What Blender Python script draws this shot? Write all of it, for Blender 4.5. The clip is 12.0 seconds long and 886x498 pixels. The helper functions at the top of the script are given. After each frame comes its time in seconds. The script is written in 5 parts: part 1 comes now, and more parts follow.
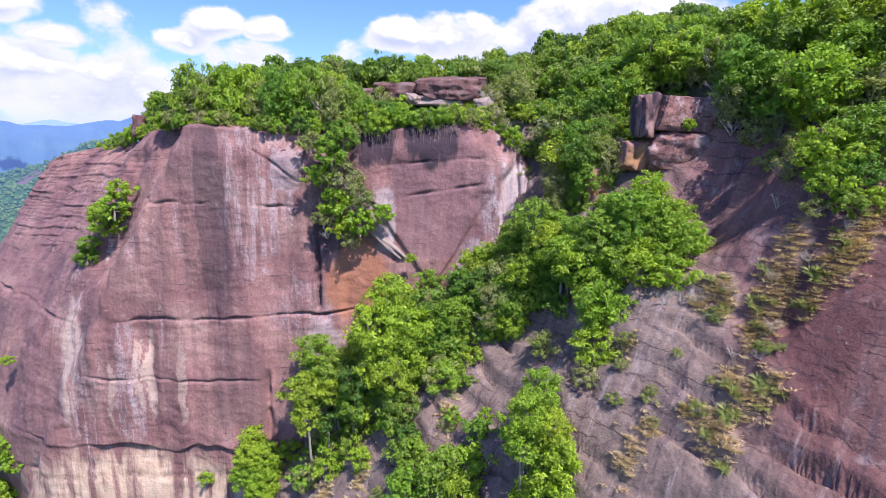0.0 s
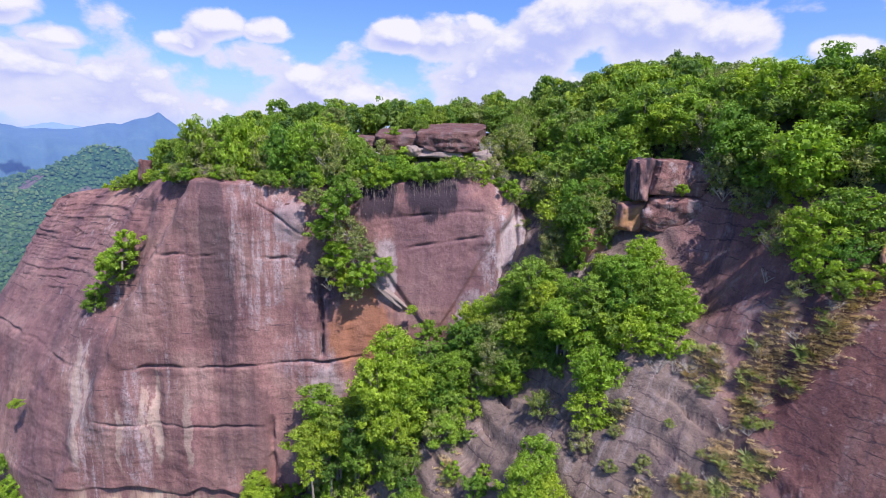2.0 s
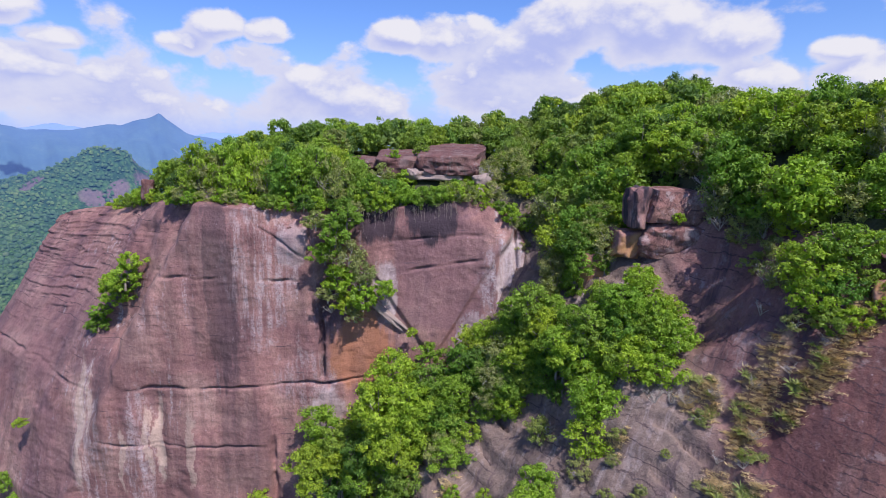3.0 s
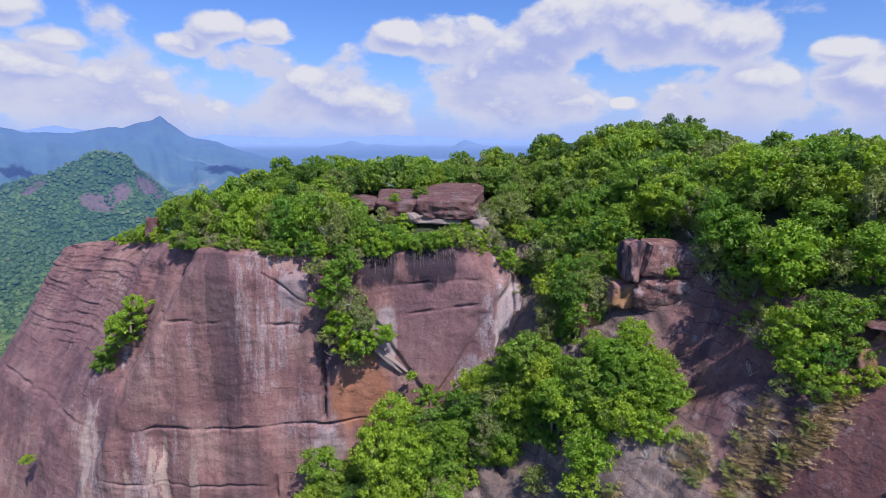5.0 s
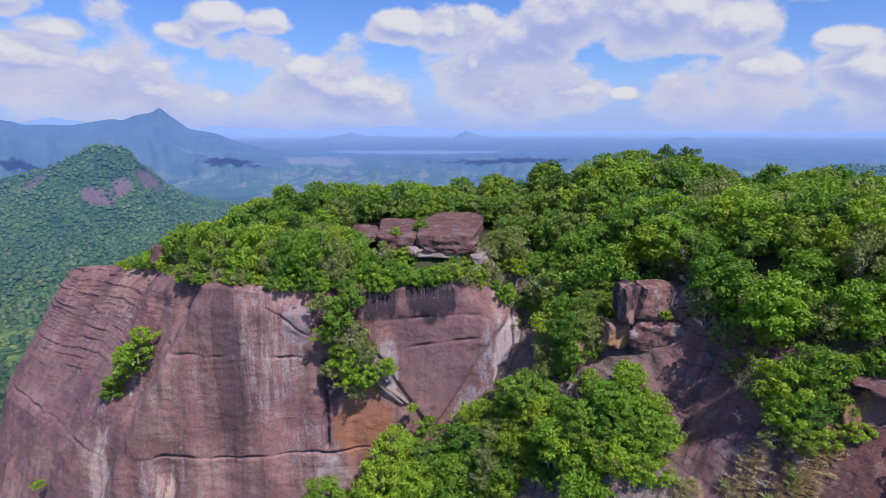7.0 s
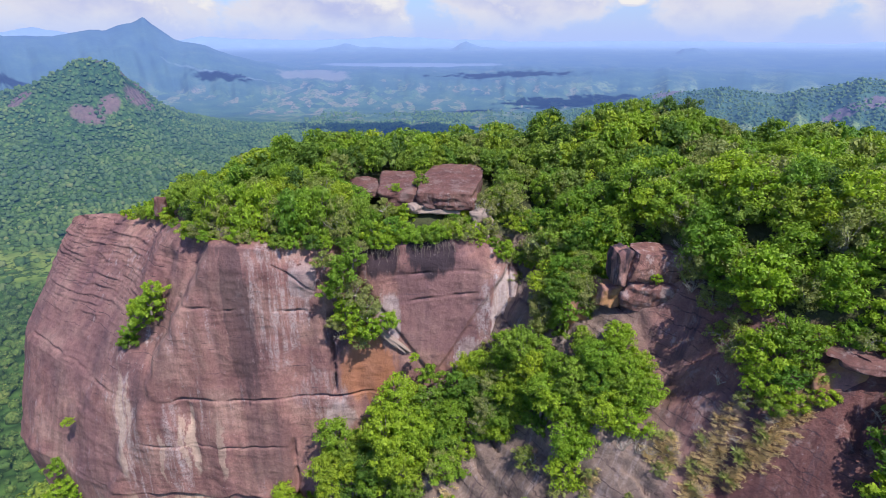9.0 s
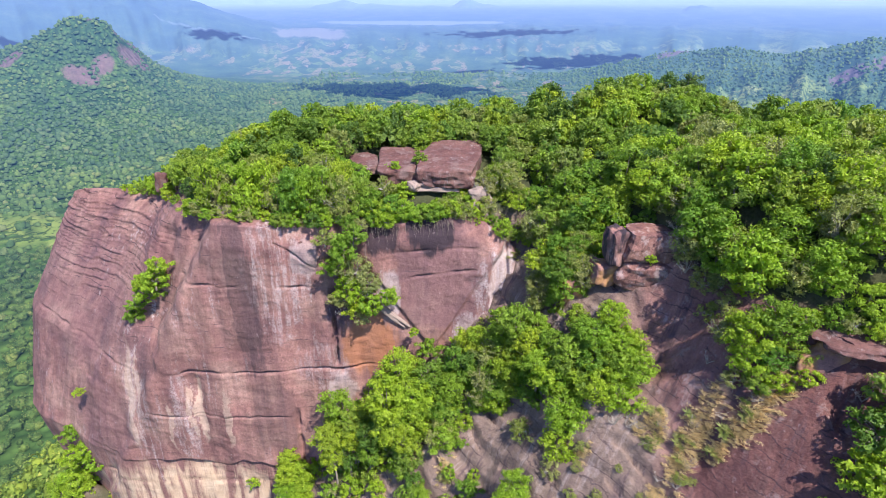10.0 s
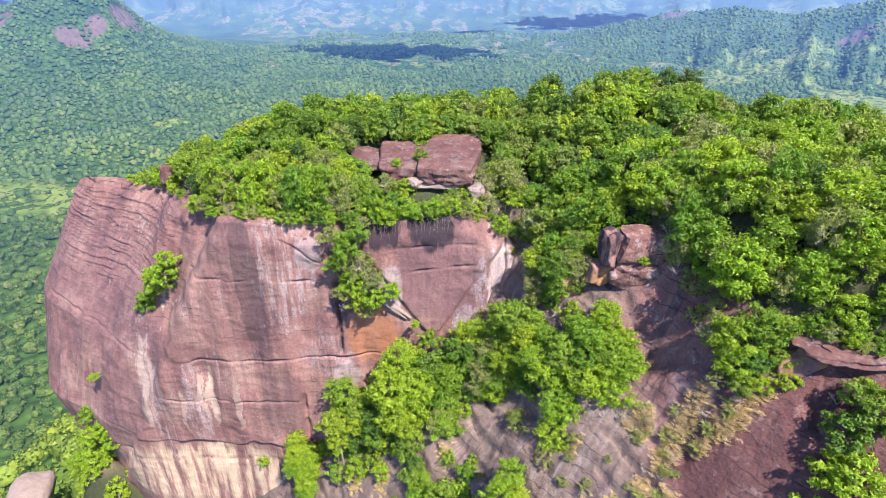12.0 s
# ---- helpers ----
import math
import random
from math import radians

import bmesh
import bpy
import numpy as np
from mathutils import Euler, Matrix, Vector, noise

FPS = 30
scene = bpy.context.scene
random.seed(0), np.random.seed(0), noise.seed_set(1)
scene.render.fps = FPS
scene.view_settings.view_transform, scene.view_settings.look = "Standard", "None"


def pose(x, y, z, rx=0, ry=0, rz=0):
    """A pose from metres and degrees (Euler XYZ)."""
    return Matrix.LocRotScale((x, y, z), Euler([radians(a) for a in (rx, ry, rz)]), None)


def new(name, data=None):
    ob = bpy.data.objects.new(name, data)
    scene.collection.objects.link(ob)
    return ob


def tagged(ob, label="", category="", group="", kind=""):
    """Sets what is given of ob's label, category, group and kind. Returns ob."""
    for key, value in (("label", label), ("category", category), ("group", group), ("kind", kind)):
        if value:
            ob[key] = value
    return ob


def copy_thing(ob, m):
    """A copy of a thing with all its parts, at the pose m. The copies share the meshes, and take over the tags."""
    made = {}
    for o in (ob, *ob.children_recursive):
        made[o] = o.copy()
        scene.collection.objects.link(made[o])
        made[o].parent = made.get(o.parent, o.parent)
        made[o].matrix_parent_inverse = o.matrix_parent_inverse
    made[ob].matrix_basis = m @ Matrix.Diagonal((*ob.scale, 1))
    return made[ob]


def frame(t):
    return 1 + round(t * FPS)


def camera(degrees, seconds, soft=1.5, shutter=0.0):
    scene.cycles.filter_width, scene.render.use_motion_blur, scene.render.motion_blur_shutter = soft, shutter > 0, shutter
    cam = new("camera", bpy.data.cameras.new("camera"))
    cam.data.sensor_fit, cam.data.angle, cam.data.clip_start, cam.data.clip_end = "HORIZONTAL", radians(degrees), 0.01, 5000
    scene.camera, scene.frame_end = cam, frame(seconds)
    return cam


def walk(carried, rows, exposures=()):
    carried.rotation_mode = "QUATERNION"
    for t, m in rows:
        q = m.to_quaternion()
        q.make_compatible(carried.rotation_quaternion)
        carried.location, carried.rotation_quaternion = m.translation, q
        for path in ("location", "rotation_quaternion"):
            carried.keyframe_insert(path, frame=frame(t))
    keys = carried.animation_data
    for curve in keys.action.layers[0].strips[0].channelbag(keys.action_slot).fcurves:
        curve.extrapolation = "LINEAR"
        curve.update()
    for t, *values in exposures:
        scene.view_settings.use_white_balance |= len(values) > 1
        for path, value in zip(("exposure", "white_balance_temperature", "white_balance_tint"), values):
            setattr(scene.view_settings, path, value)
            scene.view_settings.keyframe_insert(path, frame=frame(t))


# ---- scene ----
# camera and its way
cam = camera(78.2, 12.0, soft=0.7)
METRES, EYE, TILT, LEAN, TURN = 40.0, 0.0, -11.6, 0.0, 0.0
ROWS = [
    (0.0, 0.0, 0.0, 0.0, -0.0, 0.0, 0.0),
    (0.5, -0.0, -0.0121, 0.0454, 0.0, 0.02, 0.01),
    (1.0, 0.0004, -0.0241, 0.0934, 0.02, 0.06, 0.01),
    (1.5, 0.0014, -0.0344, 0.1359, 0.05, 0.11, 0.01),
    (2.0, 0.0023, -0.0457, 0.1811, 0.07, 0.13, 0.01),
    (2.5, 0.0021, -0.0566, 0.2218, 0.07, 0.14, 0.01),
    (3.0, 0.0027, -0.0679, 0.2646, 0.08, 0.16, 0.01),
    (5.0, 0.0107, -0.1093, 0.4274, 0.17, 0.26, 0.07),
    (5.5, 0.0128, -0.12, 0.4687, 0.2, 0.37, 0.1),
    (6.0, 0.0147, -0.132, 0.5136, 0.24, 0.43, 0.11),
    (6.5, 0.0146, -0.1433, 0.555, 0.26, 0.23, 0.11),
    (8.5, 0.0062, -0.1774, 0.7209, 0.06, -6.92, 0.2),
    (9.0, 0.0087, -0.1877, 0.7583, 0.07, -9.41, 0.21),
    (9.5, 0.0113, -0.1972, 0.7918, 0.08, -11.49, 0.21),
    (10.0, 0.0135, -0.2074, 0.8246, 0.09, -13.33, 0.16),
    (10.5, 0.0142, -0.2156, 0.8598, 0.1, -14.81, 0.12),
    (11.0, 0.0143, -0.2212, 0.8955, 0.1, -15.95, 0.13),
    (11.5, 0.0138, -0.2286, 0.9345, 0.11, -16.71, 0.13),
    (12.0, 0.0132, -0.2364, 0.9701, 0.11, -17.15, 0.14),
]
# the clip's camera opens up on dark rock and closes down on bright sky, and its white balance drifts with it
EXPOSURES = [(0.0, 0.67, 6050, 20), (1.0, 0.46, 6050, 20), (2.0, 0.34, 6080, 18), (3.0, 0.2, 6080, 17), (5.0, 0.05, 5960, 15), (6.5, -0.02, 5960, 15), (8.0, -0.02, 6080, 13), (9.0, 0.27, 6450, 11), (10.0, 0.74, 6580, 12), (11.0, 0.93, 6620, 13), (12.0, 0.98, 6640, 13)]
walk(cam, [(t, pose(0, 0, EYE, TILT, LEAN, TURN) @ pose(METRES * x, METRES * y, METRES * z, 90 + pitch, roll, yaw)) for t, x, y, z, yaw, pitch, roll in ROWS], EXPOSURES)

# world, sun and exposure
SUN_TO = Vector((0.34, -0.46, 0.82)).normalized()
world = bpy.data.worlds.new("world")
scene.world = world
world.use_nodes = True


def link(nt, a, b):
    nt.links.new(a, b)


def put(nt, socket, value):
    if isinstance(value, bpy.types.NodeSocket):
        nt.links.new(value, socket)
    else:
        socket.default_value = value


def calc(nt, op, a, b=0.0, clamp=False):
    n = nt.nodes.new("ShaderNodeMath")
    n.operation, n.use_clamp = op, clamp
    put(nt, n.inputs[0], a)
    put(nt, n.inputs[1], b)
    return n.outputs[0]


def vec(nt, op, a, b=(0, 0, 0)):
    n = nt.nodes.new("ShaderNodeVectorMath")
    n.operation = op
    put(nt, n.inputs[0], a)
    put(nt, n.inputs[1], b)
    return n.outputs["Value"] if op in ("DISTANCE", "LENGTH", "DOT_PRODUCT") else n.outputs["Vector"]


def noise_tex(nt, v, scale, detail=4.0, rough=0.55, distort=0.0):
    n = nt.nodes.new("ShaderNodeTexNoise")
    put(nt, n.inputs["Vector"], v)
    put(nt, n.inputs["Scale"], scale)
    n.inputs["Detail"].default_value = detail
    n.inputs["Roughness"].default_value = rough
    n.inputs["Distortion"].default_value = distort
    return n.outputs["Fac"]


def voronoi(nt, v, scale, feature="F1"):
    n = nt.nodes.new("ShaderNodeTexVoronoi")
    n.feature = feature
    put(nt, n.inputs["Vector"], v)
    put(nt, n.inputs["Scale"], scale)
    return n


def remap(nt, v, a, b, c=0.0, d=1.0, smooth=True):
    n = nt.nodes.new("ShaderNodeMapRange")
    n.interpolation_type = "SMOOTHSTEP" if smooth else "LINEAR"
    put(nt, n.inputs[0], v)
    for k, x in zip((1, 2, 3, 4), (a, b, c, d)):
        put(nt, n.inputs[k], x)
    return n.outputs[0]


def mix(nt, fac, a, b, mode="MIX"):
    n = nt.nodes.new("ShaderNodeMix")
    n.data_type, n.blend_type = "RGBA", mode
    put(nt, n.inputs[0], fac)
    put(nt, n.inputs[6], a if isinstance(a, bpy.types.NodeSocket) else (*a[:3], 1))
    put(nt, n.inputs[7], b if isinstance(b, bpy.types.NodeSocket) else (*b[:3], 1))
    return n.outputs[2]


def ramp(nt, fac, stops):
    n = nt.nodes.new("ShaderNodeValToRGB")
    put(nt, n.inputs[0], fac)
    e = n.color_ramp.elements
    while len(e) < len(stops):
        e.new(0.5)
    for k, (p, c) in enumerate(stops):
        e[k].position, e[k].color = p, (*c[:3], 1)
    return n.outputs[0]


def mapping(nt, v, scale=(1, 1, 1), rot=(0, 0, 0), loc=(0, 0, 0)):
    n = nt.nodes.new("ShaderNodeMapping")
    put(nt, n.inputs["Vector"], v)
    n.inputs["Scale"].default_value = scale
    n.inputs["Rotation"].default_value = rot
    n.inputs["Location"].default_value = loc
    return n.outputs[0]


def split(nt, v):
    n = nt.nodes.new("ShaderNodeSeparateXYZ")
    put(nt, n.inputs[0], v)
    return n.outputs


def bump(nt, height, strength=0.5, distance=0.2, normal=None):
    n = nt.nodes.new("ShaderNodeBump")
    put(nt, n.inputs["Height"], height)
    n.inputs["Strength"].default_value = strength
    n.inputs["Distance"].default_value = distance
    if normal is not None:
        put(nt, n.inputs["Normal"], normal)
    return n.outputs[0]


# the sky: a clear blue with fair-weather cumulus all round the horizon
wt = world.node_tree
wt.nodes.clear()
sky = wt.nodes.new("ShaderNodeTexSky")
sky.sky_type, sky.sun_disc = "NISHITA", False
sky.sun_elevation = math.asin(SUN_TO.z)
sky.sun_rotation = math.atan2(SUN_TO.x, SUN_TO.y)
sky.air_density, sky.dust_density, sky.ozone_density = 1.0, 0.6, 2.0
way = wt.nodes.new("ShaderNodeTexCoord").outputs["Generated"]
CLOUDS = [  # sideways and upward slope, breadth, strength
    (-0.71, 0.13, 0.10, 1.0), (-0.68, 0.17, 0.06, 0.95), (-0.60, 0.115, 0.09, 0.9), (-0.77, 0.23, 0.07, 0.9), (-0.45, 0.165, 0.06, 0.85), (-0.39, 0.19, 0.07, 1.0), (-0.31, 0.18, 0.06, 1.0), (-0.33, 0.14, 0.10, 0.85),
    (-0.08, 0.175, 0.08, 0.9), (0.03, 0.17, 0.12, 1.0), (0.12, 0.14, 0.14, 1.0), (0.22, 0.19, 0.14, 1.0), (0.36, 0.19, 0.16, 1.0), (0.48, 0.17, 0.10, 0.95), (0.69, 0.15, 0.06, 1.0), (0.74, 0.11, 0.10, 1.0), (0.56, 0.10, 0.10, 0.85),
    (0.32, 0.063, 0.03, 0.85), (-0.62, 0.07, 0.25, 0.75), (-0.2, 0.068, 0.22, 0.75), (0.1, 0.08, 0.22, 0.8), (0.5, 0.06, 0.16, 0.7), (0.85, 0.07, 0.15, 0.7)]


def cloud_mass(lift):
    d = vec(wt, "ADD", way, (lift * 0.5, 0, lift))
    tall = vec(wt, "MULTIPLY", d, (1, 1, 1.5))
    n = noise_tex(wt, tall, 7.0, 7.0, 0.54, 0.1)
    big = noise_tex(wt, tall, 2.2, 2.0, 0.5)
    total = calc(wt, "MULTIPLY", big, 0.14)
    for sx, sz, breadth, strength in CLOUDS:
        c = Vector((sx, 1, sz)).normalized()
        dist = vec(wt, "DISTANCE", vec(wt, "MULTIPLY", d, (1, 1, 2.0)), (c.x, c.y, c.z * 2.0))
        total = calc(wt, "MAXIMUM", total, remap(wt, dist, 0.0, breadth * 1.35, 0.46 * strength, 0.0))
    return calc(wt, "ADD", n, total)


here, above = cloud_mass(0.0), cloud_mass(0.02)
cover = remap(wt, here, 0.625, 0.745)
lit = remap(wt, calc(wt, "SUBTRACT", here, above), -0.03, 0.20)
height = split(wt, way)[2]
body = remap(wt, here, 0.70, 0.98)
cloud_col = mix(wt, calc(wt, "MAXIMUM", lit, calc(wt, "SUBTRACT", 0.6, calc(wt, "MULTIPLY", body, 0.6))), (0.41, 0.45, 0.68), (0.75, 0.73, 0.71))
clear = wt.nodes.new("ShaderNodeHueSaturation")
put(wt, clear.inputs["Color"], sky.outputs[0])
clear.inputs["Saturation"].default_value = 1.1
clear_col = mix(wt, 1.0, clear.outputs[0], (0.082, 0.098, 0.140), "MULTIPLY")
haze_col = mix(wt, remap(wt, height, -0.03, 0.13), (0.38, 0.49, 0.84), clear_col)
full = mix(wt, calc(wt, "MULTIPLY", cover, remap(wt, height, 0.0, 0.05, 0.2, 0.97)), haze_col, cloud_col)
bg = wt.nodes.new("ShaderNodeBackground")
put(wt, bg.inputs[0], full)
bg.inputs[1].default_value = 1.0
link(wt, bg.outputs[0], wt.nodes.new("ShaderNodeOutputWorld").inputs[0])

sun = new("sun", bpy.data.lights.new("sun", "SUN"))
sun.data.energy, sun.data.angle, sun.data.color = 5.0, radians(0.53), (1.0, 0.95, 0.87)
sun.matrix_world = SUN_TO.to_track_quat("Z", "Y").to_matrix().to_4x4()

# ---- numbers and noise ----


def sstep(v, a, b):
    t = np.clip((v - a) / (b - a), 0, 1)
    return t * t * (3 - 2 * t)


def lattice(ix, iy, iz, seed):
    h = (ix * 374761393 + iy * 668265263 + iz * 2147483647 + seed * 1274126177) & 0xFFFFFFFF
    h = ((h ^ (h >> 13)) * 1274126177) & 0xFFFFFFFF
    h = ((h ^ (h >> 15)) * 2246822519) & 0xFFFFFFFF
    return ((h ^ (h >> 16)) & 0xFFFFFF) / 0xFFFFFF


def vnoise(x, y, z, seed=0):
    """Smooth noise from -1 to 1 on arrays."""
    x, y, z = np.broadcast_arrays(np.asarray(x, float), np.asarray(y, float), np.asarray(z, float))
    fx, fy, fz = np.floor(x), np.floor(y), np.floor(z)
    ix, iy, iz = fx.astype(np.int64), fy.astype(np.int64), fz.astype(np.int64)
    u, v, w = [(t * t * (3 - 2 * t)) for t in (x - fx, y - fy, z - fz)]
    out = 0
    for dx in (0, 1):
        for dy in (0, 1):
            for dz in (0, 1):
                k = (u if dx else 1 - u) * (v if dy else 1 - v) * (w if dz else 1 - w)
                out = out + k * lattice(ix + dx, iy + dy, iz + dz, seed)
    return out * 2 - 1


def fbm(x, y, z, octaves=4, seed=0, gain=0.5):
    total, amp, f = 0, 1.0, 1.0
    for k in range(octaves):
        total = total + amp * vnoise(np.asarray(x) * f, np.asarray(y) * f, np.asarray(z) * f, seed + k * 17)
        amp *= gain
        f *= 2.03
    return total


def bell(v, mid, wide):
    return np.exp(-(((v - mid) / wide) ** 2))


def sheet(name, P, material, smooth=True):
    """A mesh from a grid of places, rows by columns."""
    r, c = P.shape[:2]
    idx = np.arange(r * c).reshape(r, c)
    quads = np.stack([idx[:-1, :-1], idx[:-1, 1:], idx[1:, 1:], idx[1:, :-1]], -1).reshape(-1, 4)
    return from_arrays(name, P.reshape(-1, 3), quads, material, smooth)


def mesh_arrays(name, verts, faces, materials, smooth=False, slots=None):
    me = bpy.data.meshes.new(name)
    n, k = faces.shape
    me.vertices.add(len(verts))
    me.vertices.foreach_set("co", np.ascontiguousarray(verts, np.float32).ravel())
    me.loops.add(n * k)
    me.loops.foreach_set("vertex_index", np.ascontiguousarray(faces, np.int32).ravel())
    me.polygons.add(n)
    me.polygons.foreach_set("loop_start", np.arange(0, n * k, k, dtype=np.int32))
    if smooth:
        me.polygons.foreach_set("use_smooth", np.ones(n, bool))
    if slots is not None:
        me.polygons.foreach_set("material_index", np.ascontiguousarray(slots, np.int32))
    for m in (materials if isinstance(materials, (list, tuple)) else [materials]):
        me.materials.append(m)
    me.update(calc_edges=True)
    return me


def from_arrays(name, verts, faces, material, smooth=True):
    return new(name, mesh_arrays(name, verts, faces, material, smooth))


# ---- materials ----
def material(name):
    m = bpy.data.materials.new(name)
    m.use_nodes = True
    nt = m.node_tree
    b = nt.nodes["Principled BSDF"]
    co = nt.nodes.new("ShaderNodeTexCoord").outputs["Object"]
    return m, nt, b, co


def rock_material(name, warm=0.0, streaks=1.0, local=False):
    """Weathered sandstone-brown granite: purple-brown skin, black water streaks, pale lichen, ochre fresh rock."""
    m, nt, b, co = material(name)
    x, y, z = split(nt, co)
    soft = noise_tex(nt, co, 0.11, 5, 0.6, 0.4)
    base = ramp(nt, soft, [(0.32, (0.198, 0.098, 0.096)), (0.5, (0.268, 0.141, 0.126)), (0.70, (0.345, 0.210, 0.176))])
    grain = noise_tex(nt, co, 2.2, 9, 0.68)
    base = mix(nt, 1.0, base, ramp(nt, grain, [(0.3, (0.78, 0.78, 0.80)), (0.5, (1, 1, 1)), (0.72, (1.24, 1.22, 1.2))]), "MULTIPLY")
    grit = noise_tex(nt, co, 7.5, 6, 0.75)
    base = mix(nt, 1.0, base, ramp(nt, grit, [(0.34, (0.82, 0.81, 0.82)), (0.5, (1, 1, 1)), (0.66, (1.18, 1.17, 1.16))]), "MULTIPLY")
    # water stains: broad soft bands and narrower washes that run down the rock
    dark = remap(nt, noise_tex(nt, mapping(nt, co, (1, 1, 0.06)), 0.19, 4, 0.55, 0.2), 0.50, 0.66)
    base = mix(nt, calc(nt, "MULTIPLY", dark, 0.42 * streaks), base, (0.095, 0.060, 0.076))
    wash = remap(nt, noise_tex(nt, mapping(nt, co, (1, 1, 0.05), (0, 0, 0), (13, 90, 4)), 0.55, 3, 0.5, 0.3), 0.34, 0.66)
    base = mix(nt, 0.6 * streaks, base, mix(nt, 1.0, base, mix(nt, wash, (0.66, 0.64, 0.66), (1.22, 1.20, 1.17)), "MULTIPLY"))
    # pale lichen in runs, and single white specks
    where = remap(nt, noise_tex(nt, co, 0.07, 3, 0.5), 0.48, 0.62)
    runs = remap(nt, noise_tex(nt, mapping(nt, co, (1, 1, 0.07), (0, 0, 0), (31, 7, 3)), 0.9, 4, 0.6), 0.54, 0.68)
    speck = remap(nt, noise_tex(nt, co, 2.4, 8, 0.72), 0.40, 0.60)
    base = mix(nt, calc(nt, "MULTIPLY", calc(nt, "MULTIPLY", calc(nt, "MULTIPLY", runs, where), speck), 0.8 * streaks), base, (0.47, 0.39, 0.39))
    spots = remap(nt, noise_tex(nt, co, 1.7, 4, 0.6), 0.70, 0.74)
    base = mix(nt, calc(nt, "MULTIPLY", spots, 0.7), base, (0.50, 0.42, 0.42))
    chips = remap(nt, noise_tex(nt, mapping(nt, co, (0.28, 0.28, 3.0), (0, 0, 0), (5, 5, 77)), 0.8, 5, 0.65), 0.635, 0.67)
    base = mix(nt, calc(nt, "MULTIPLY", chips, 0.75), base, (0.080, 0.050, 0.058))
    return m, nt, b, co, (x, y, z), base, grain


def finish_rock(nt, b, co, base, grain, strength=0.55):
    put(nt, b.inputs["Base Color"], base)
    b.inputs["Roughness"].default_value = 0.88
    b.inputs["Specular IOR Level"].default_value = 0.25
    lumps = noise_tex(nt, co, 0.9, 7, 0.62)
    h = calc(nt, "ADD", calc(nt, "MULTIPLY", lumps, 0.7), calc(nt, "MULTIPLY", grain, 0.35))
    put(nt, b.inputs["Normal"], bump(nt, h, strength, 0.6))


def blob(nt, xyz, mid, size, ragged=None):
    """1 inside an ellipsoid round mid, fading to 0, with a ragged edge."""
    x, y, z = xyz
    total = None
    for s, c, w in zip((x, y, z), mid, size):
        if w is None:
            continue
        q = calc(nt, "POWER", calc(nt, "ABSOLUTE", calc(nt, "DIVIDE", calc(nt, "SUBTRACT", s, c), w)), 2.0)
        total = q if total is None else calc(nt, "ADD", total, q)
    if ragged is not None:
        total = calc(nt, "ADD", total, calc(nt, "MULTIPLY", calc(nt, "SUBTRACT", ragged, 0.5), 2.4))
    return remap(nt, total, 0.55, 1.15, 1.0, 0.0)


# the great wall: with ochre, fresh rock low down, a rust patch by the crack, pale aprons and broad black bands
cliff_mat, nt, b, co, xyz, base, grain = rock_material("cliff_rock")
ragged = noise_tex(nt, mapping(nt, co, (1, 1, 0.07)), 0.7, 5, 0.6, 0.2)
rag3 = noise_tex(nt, co, 0.45, 6, 0.65)
sway = calc(nt, "MULTIPLY", calc(nt, "SUBTRACT", noise_tex(nt, mapping(nt, co, (0.3, 0.3, 0.16), (0, 0, 0), (9, 2, 40)), 1.0, 5, 0.65), 0.5), 5.0)
xyz = (calc(nt, "ADD", xyz[0], sway), xyz[1], xyz[2])
ochre = calc(nt, "MULTIPLY", blob(nt, xyz, (-47, 0, -58), (24, None, 11.5), ragged), remap(nt, calc(nt, "ADD", calc(nt, "MULTIPLY", ragged, 0.6), calc(nt, "MULTIPLY", noise_tex(nt, mapping(nt, co, (1, 1, 0.12)), 0.28, 5, 0.6, 0.5), 0.4)), 0.41, 0.54))
base = mix(nt, calc(nt, "MULTIPLY", ochre, 0.85), base, mix(nt, rag3, (0.58, 0.37, 0.22), (0.68, 0.55, 0.42)))
rust = blob(nt, xyz, (-12.5, 0, -20.5), (5.0, None, 6.5), ragged)
base = mix(nt, calc(nt, "MULTIPLY", rust, 0.75), base, mix(nt, rag3, (0.42, 0.17, 0.07), (0.30, 0.13, 0.08)))
for mid, size, k in (((-27, 0, -8), (5.5, None, 12), 0.55), ((-21, 0, -25), (5, None, 5), 0.35), ((9.5, 0, -12), (4.6, None, 10), 1.0), ((5, 0, -18), (4, None, 4), 0.9), ((-9, 0, -11), (2.0, None, 5), 0.6), ((-56, 0, -36), (3.5, None, 12), 0.5), ((-47, 0, -36), (2.2, None, 10), 0.5)):
    sp = calc(nt, "MULTIPLY", blob(nt, xyz, mid, size, rag3), calc(nt, "MULTIPLY", remap(nt, noise_tex(nt, mapping(nt, co, (1, 1, 0.10)), 1.3, 5, 0.6), 0.40, 0.62), remap(nt, noise_tex(nt, co, 2.6, 8, 0.75), 0.36, 0.58)))
    base = mix(nt, calc(nt, "MULTIPLY", sp, k), base, (0.52, 0.44, 0.44))
for mid, size, k in (((10.4, 0, -13), (2.6, None, 11), 0.75), ((6.0, 0, -18), (3.0, None, 3.4), 0.6), ((-22, 0, -4.5), (2.2, None, 3.6), 0.4), ((-17.6, 0, -30), (2.6, None, 4), 0.6), ((-8.5, 0, -11.5), (1.6, None, 5), 0.7)):
    base = mix(nt, calc(nt, "MULTIPLY", blob(nt, xyz, mid, size, mix(nt, 0.5, rag3, ragged)), k), base, mix(nt, grain, (0.30, 0.22, 0.22), (0.62, 0.53, 0.52)))
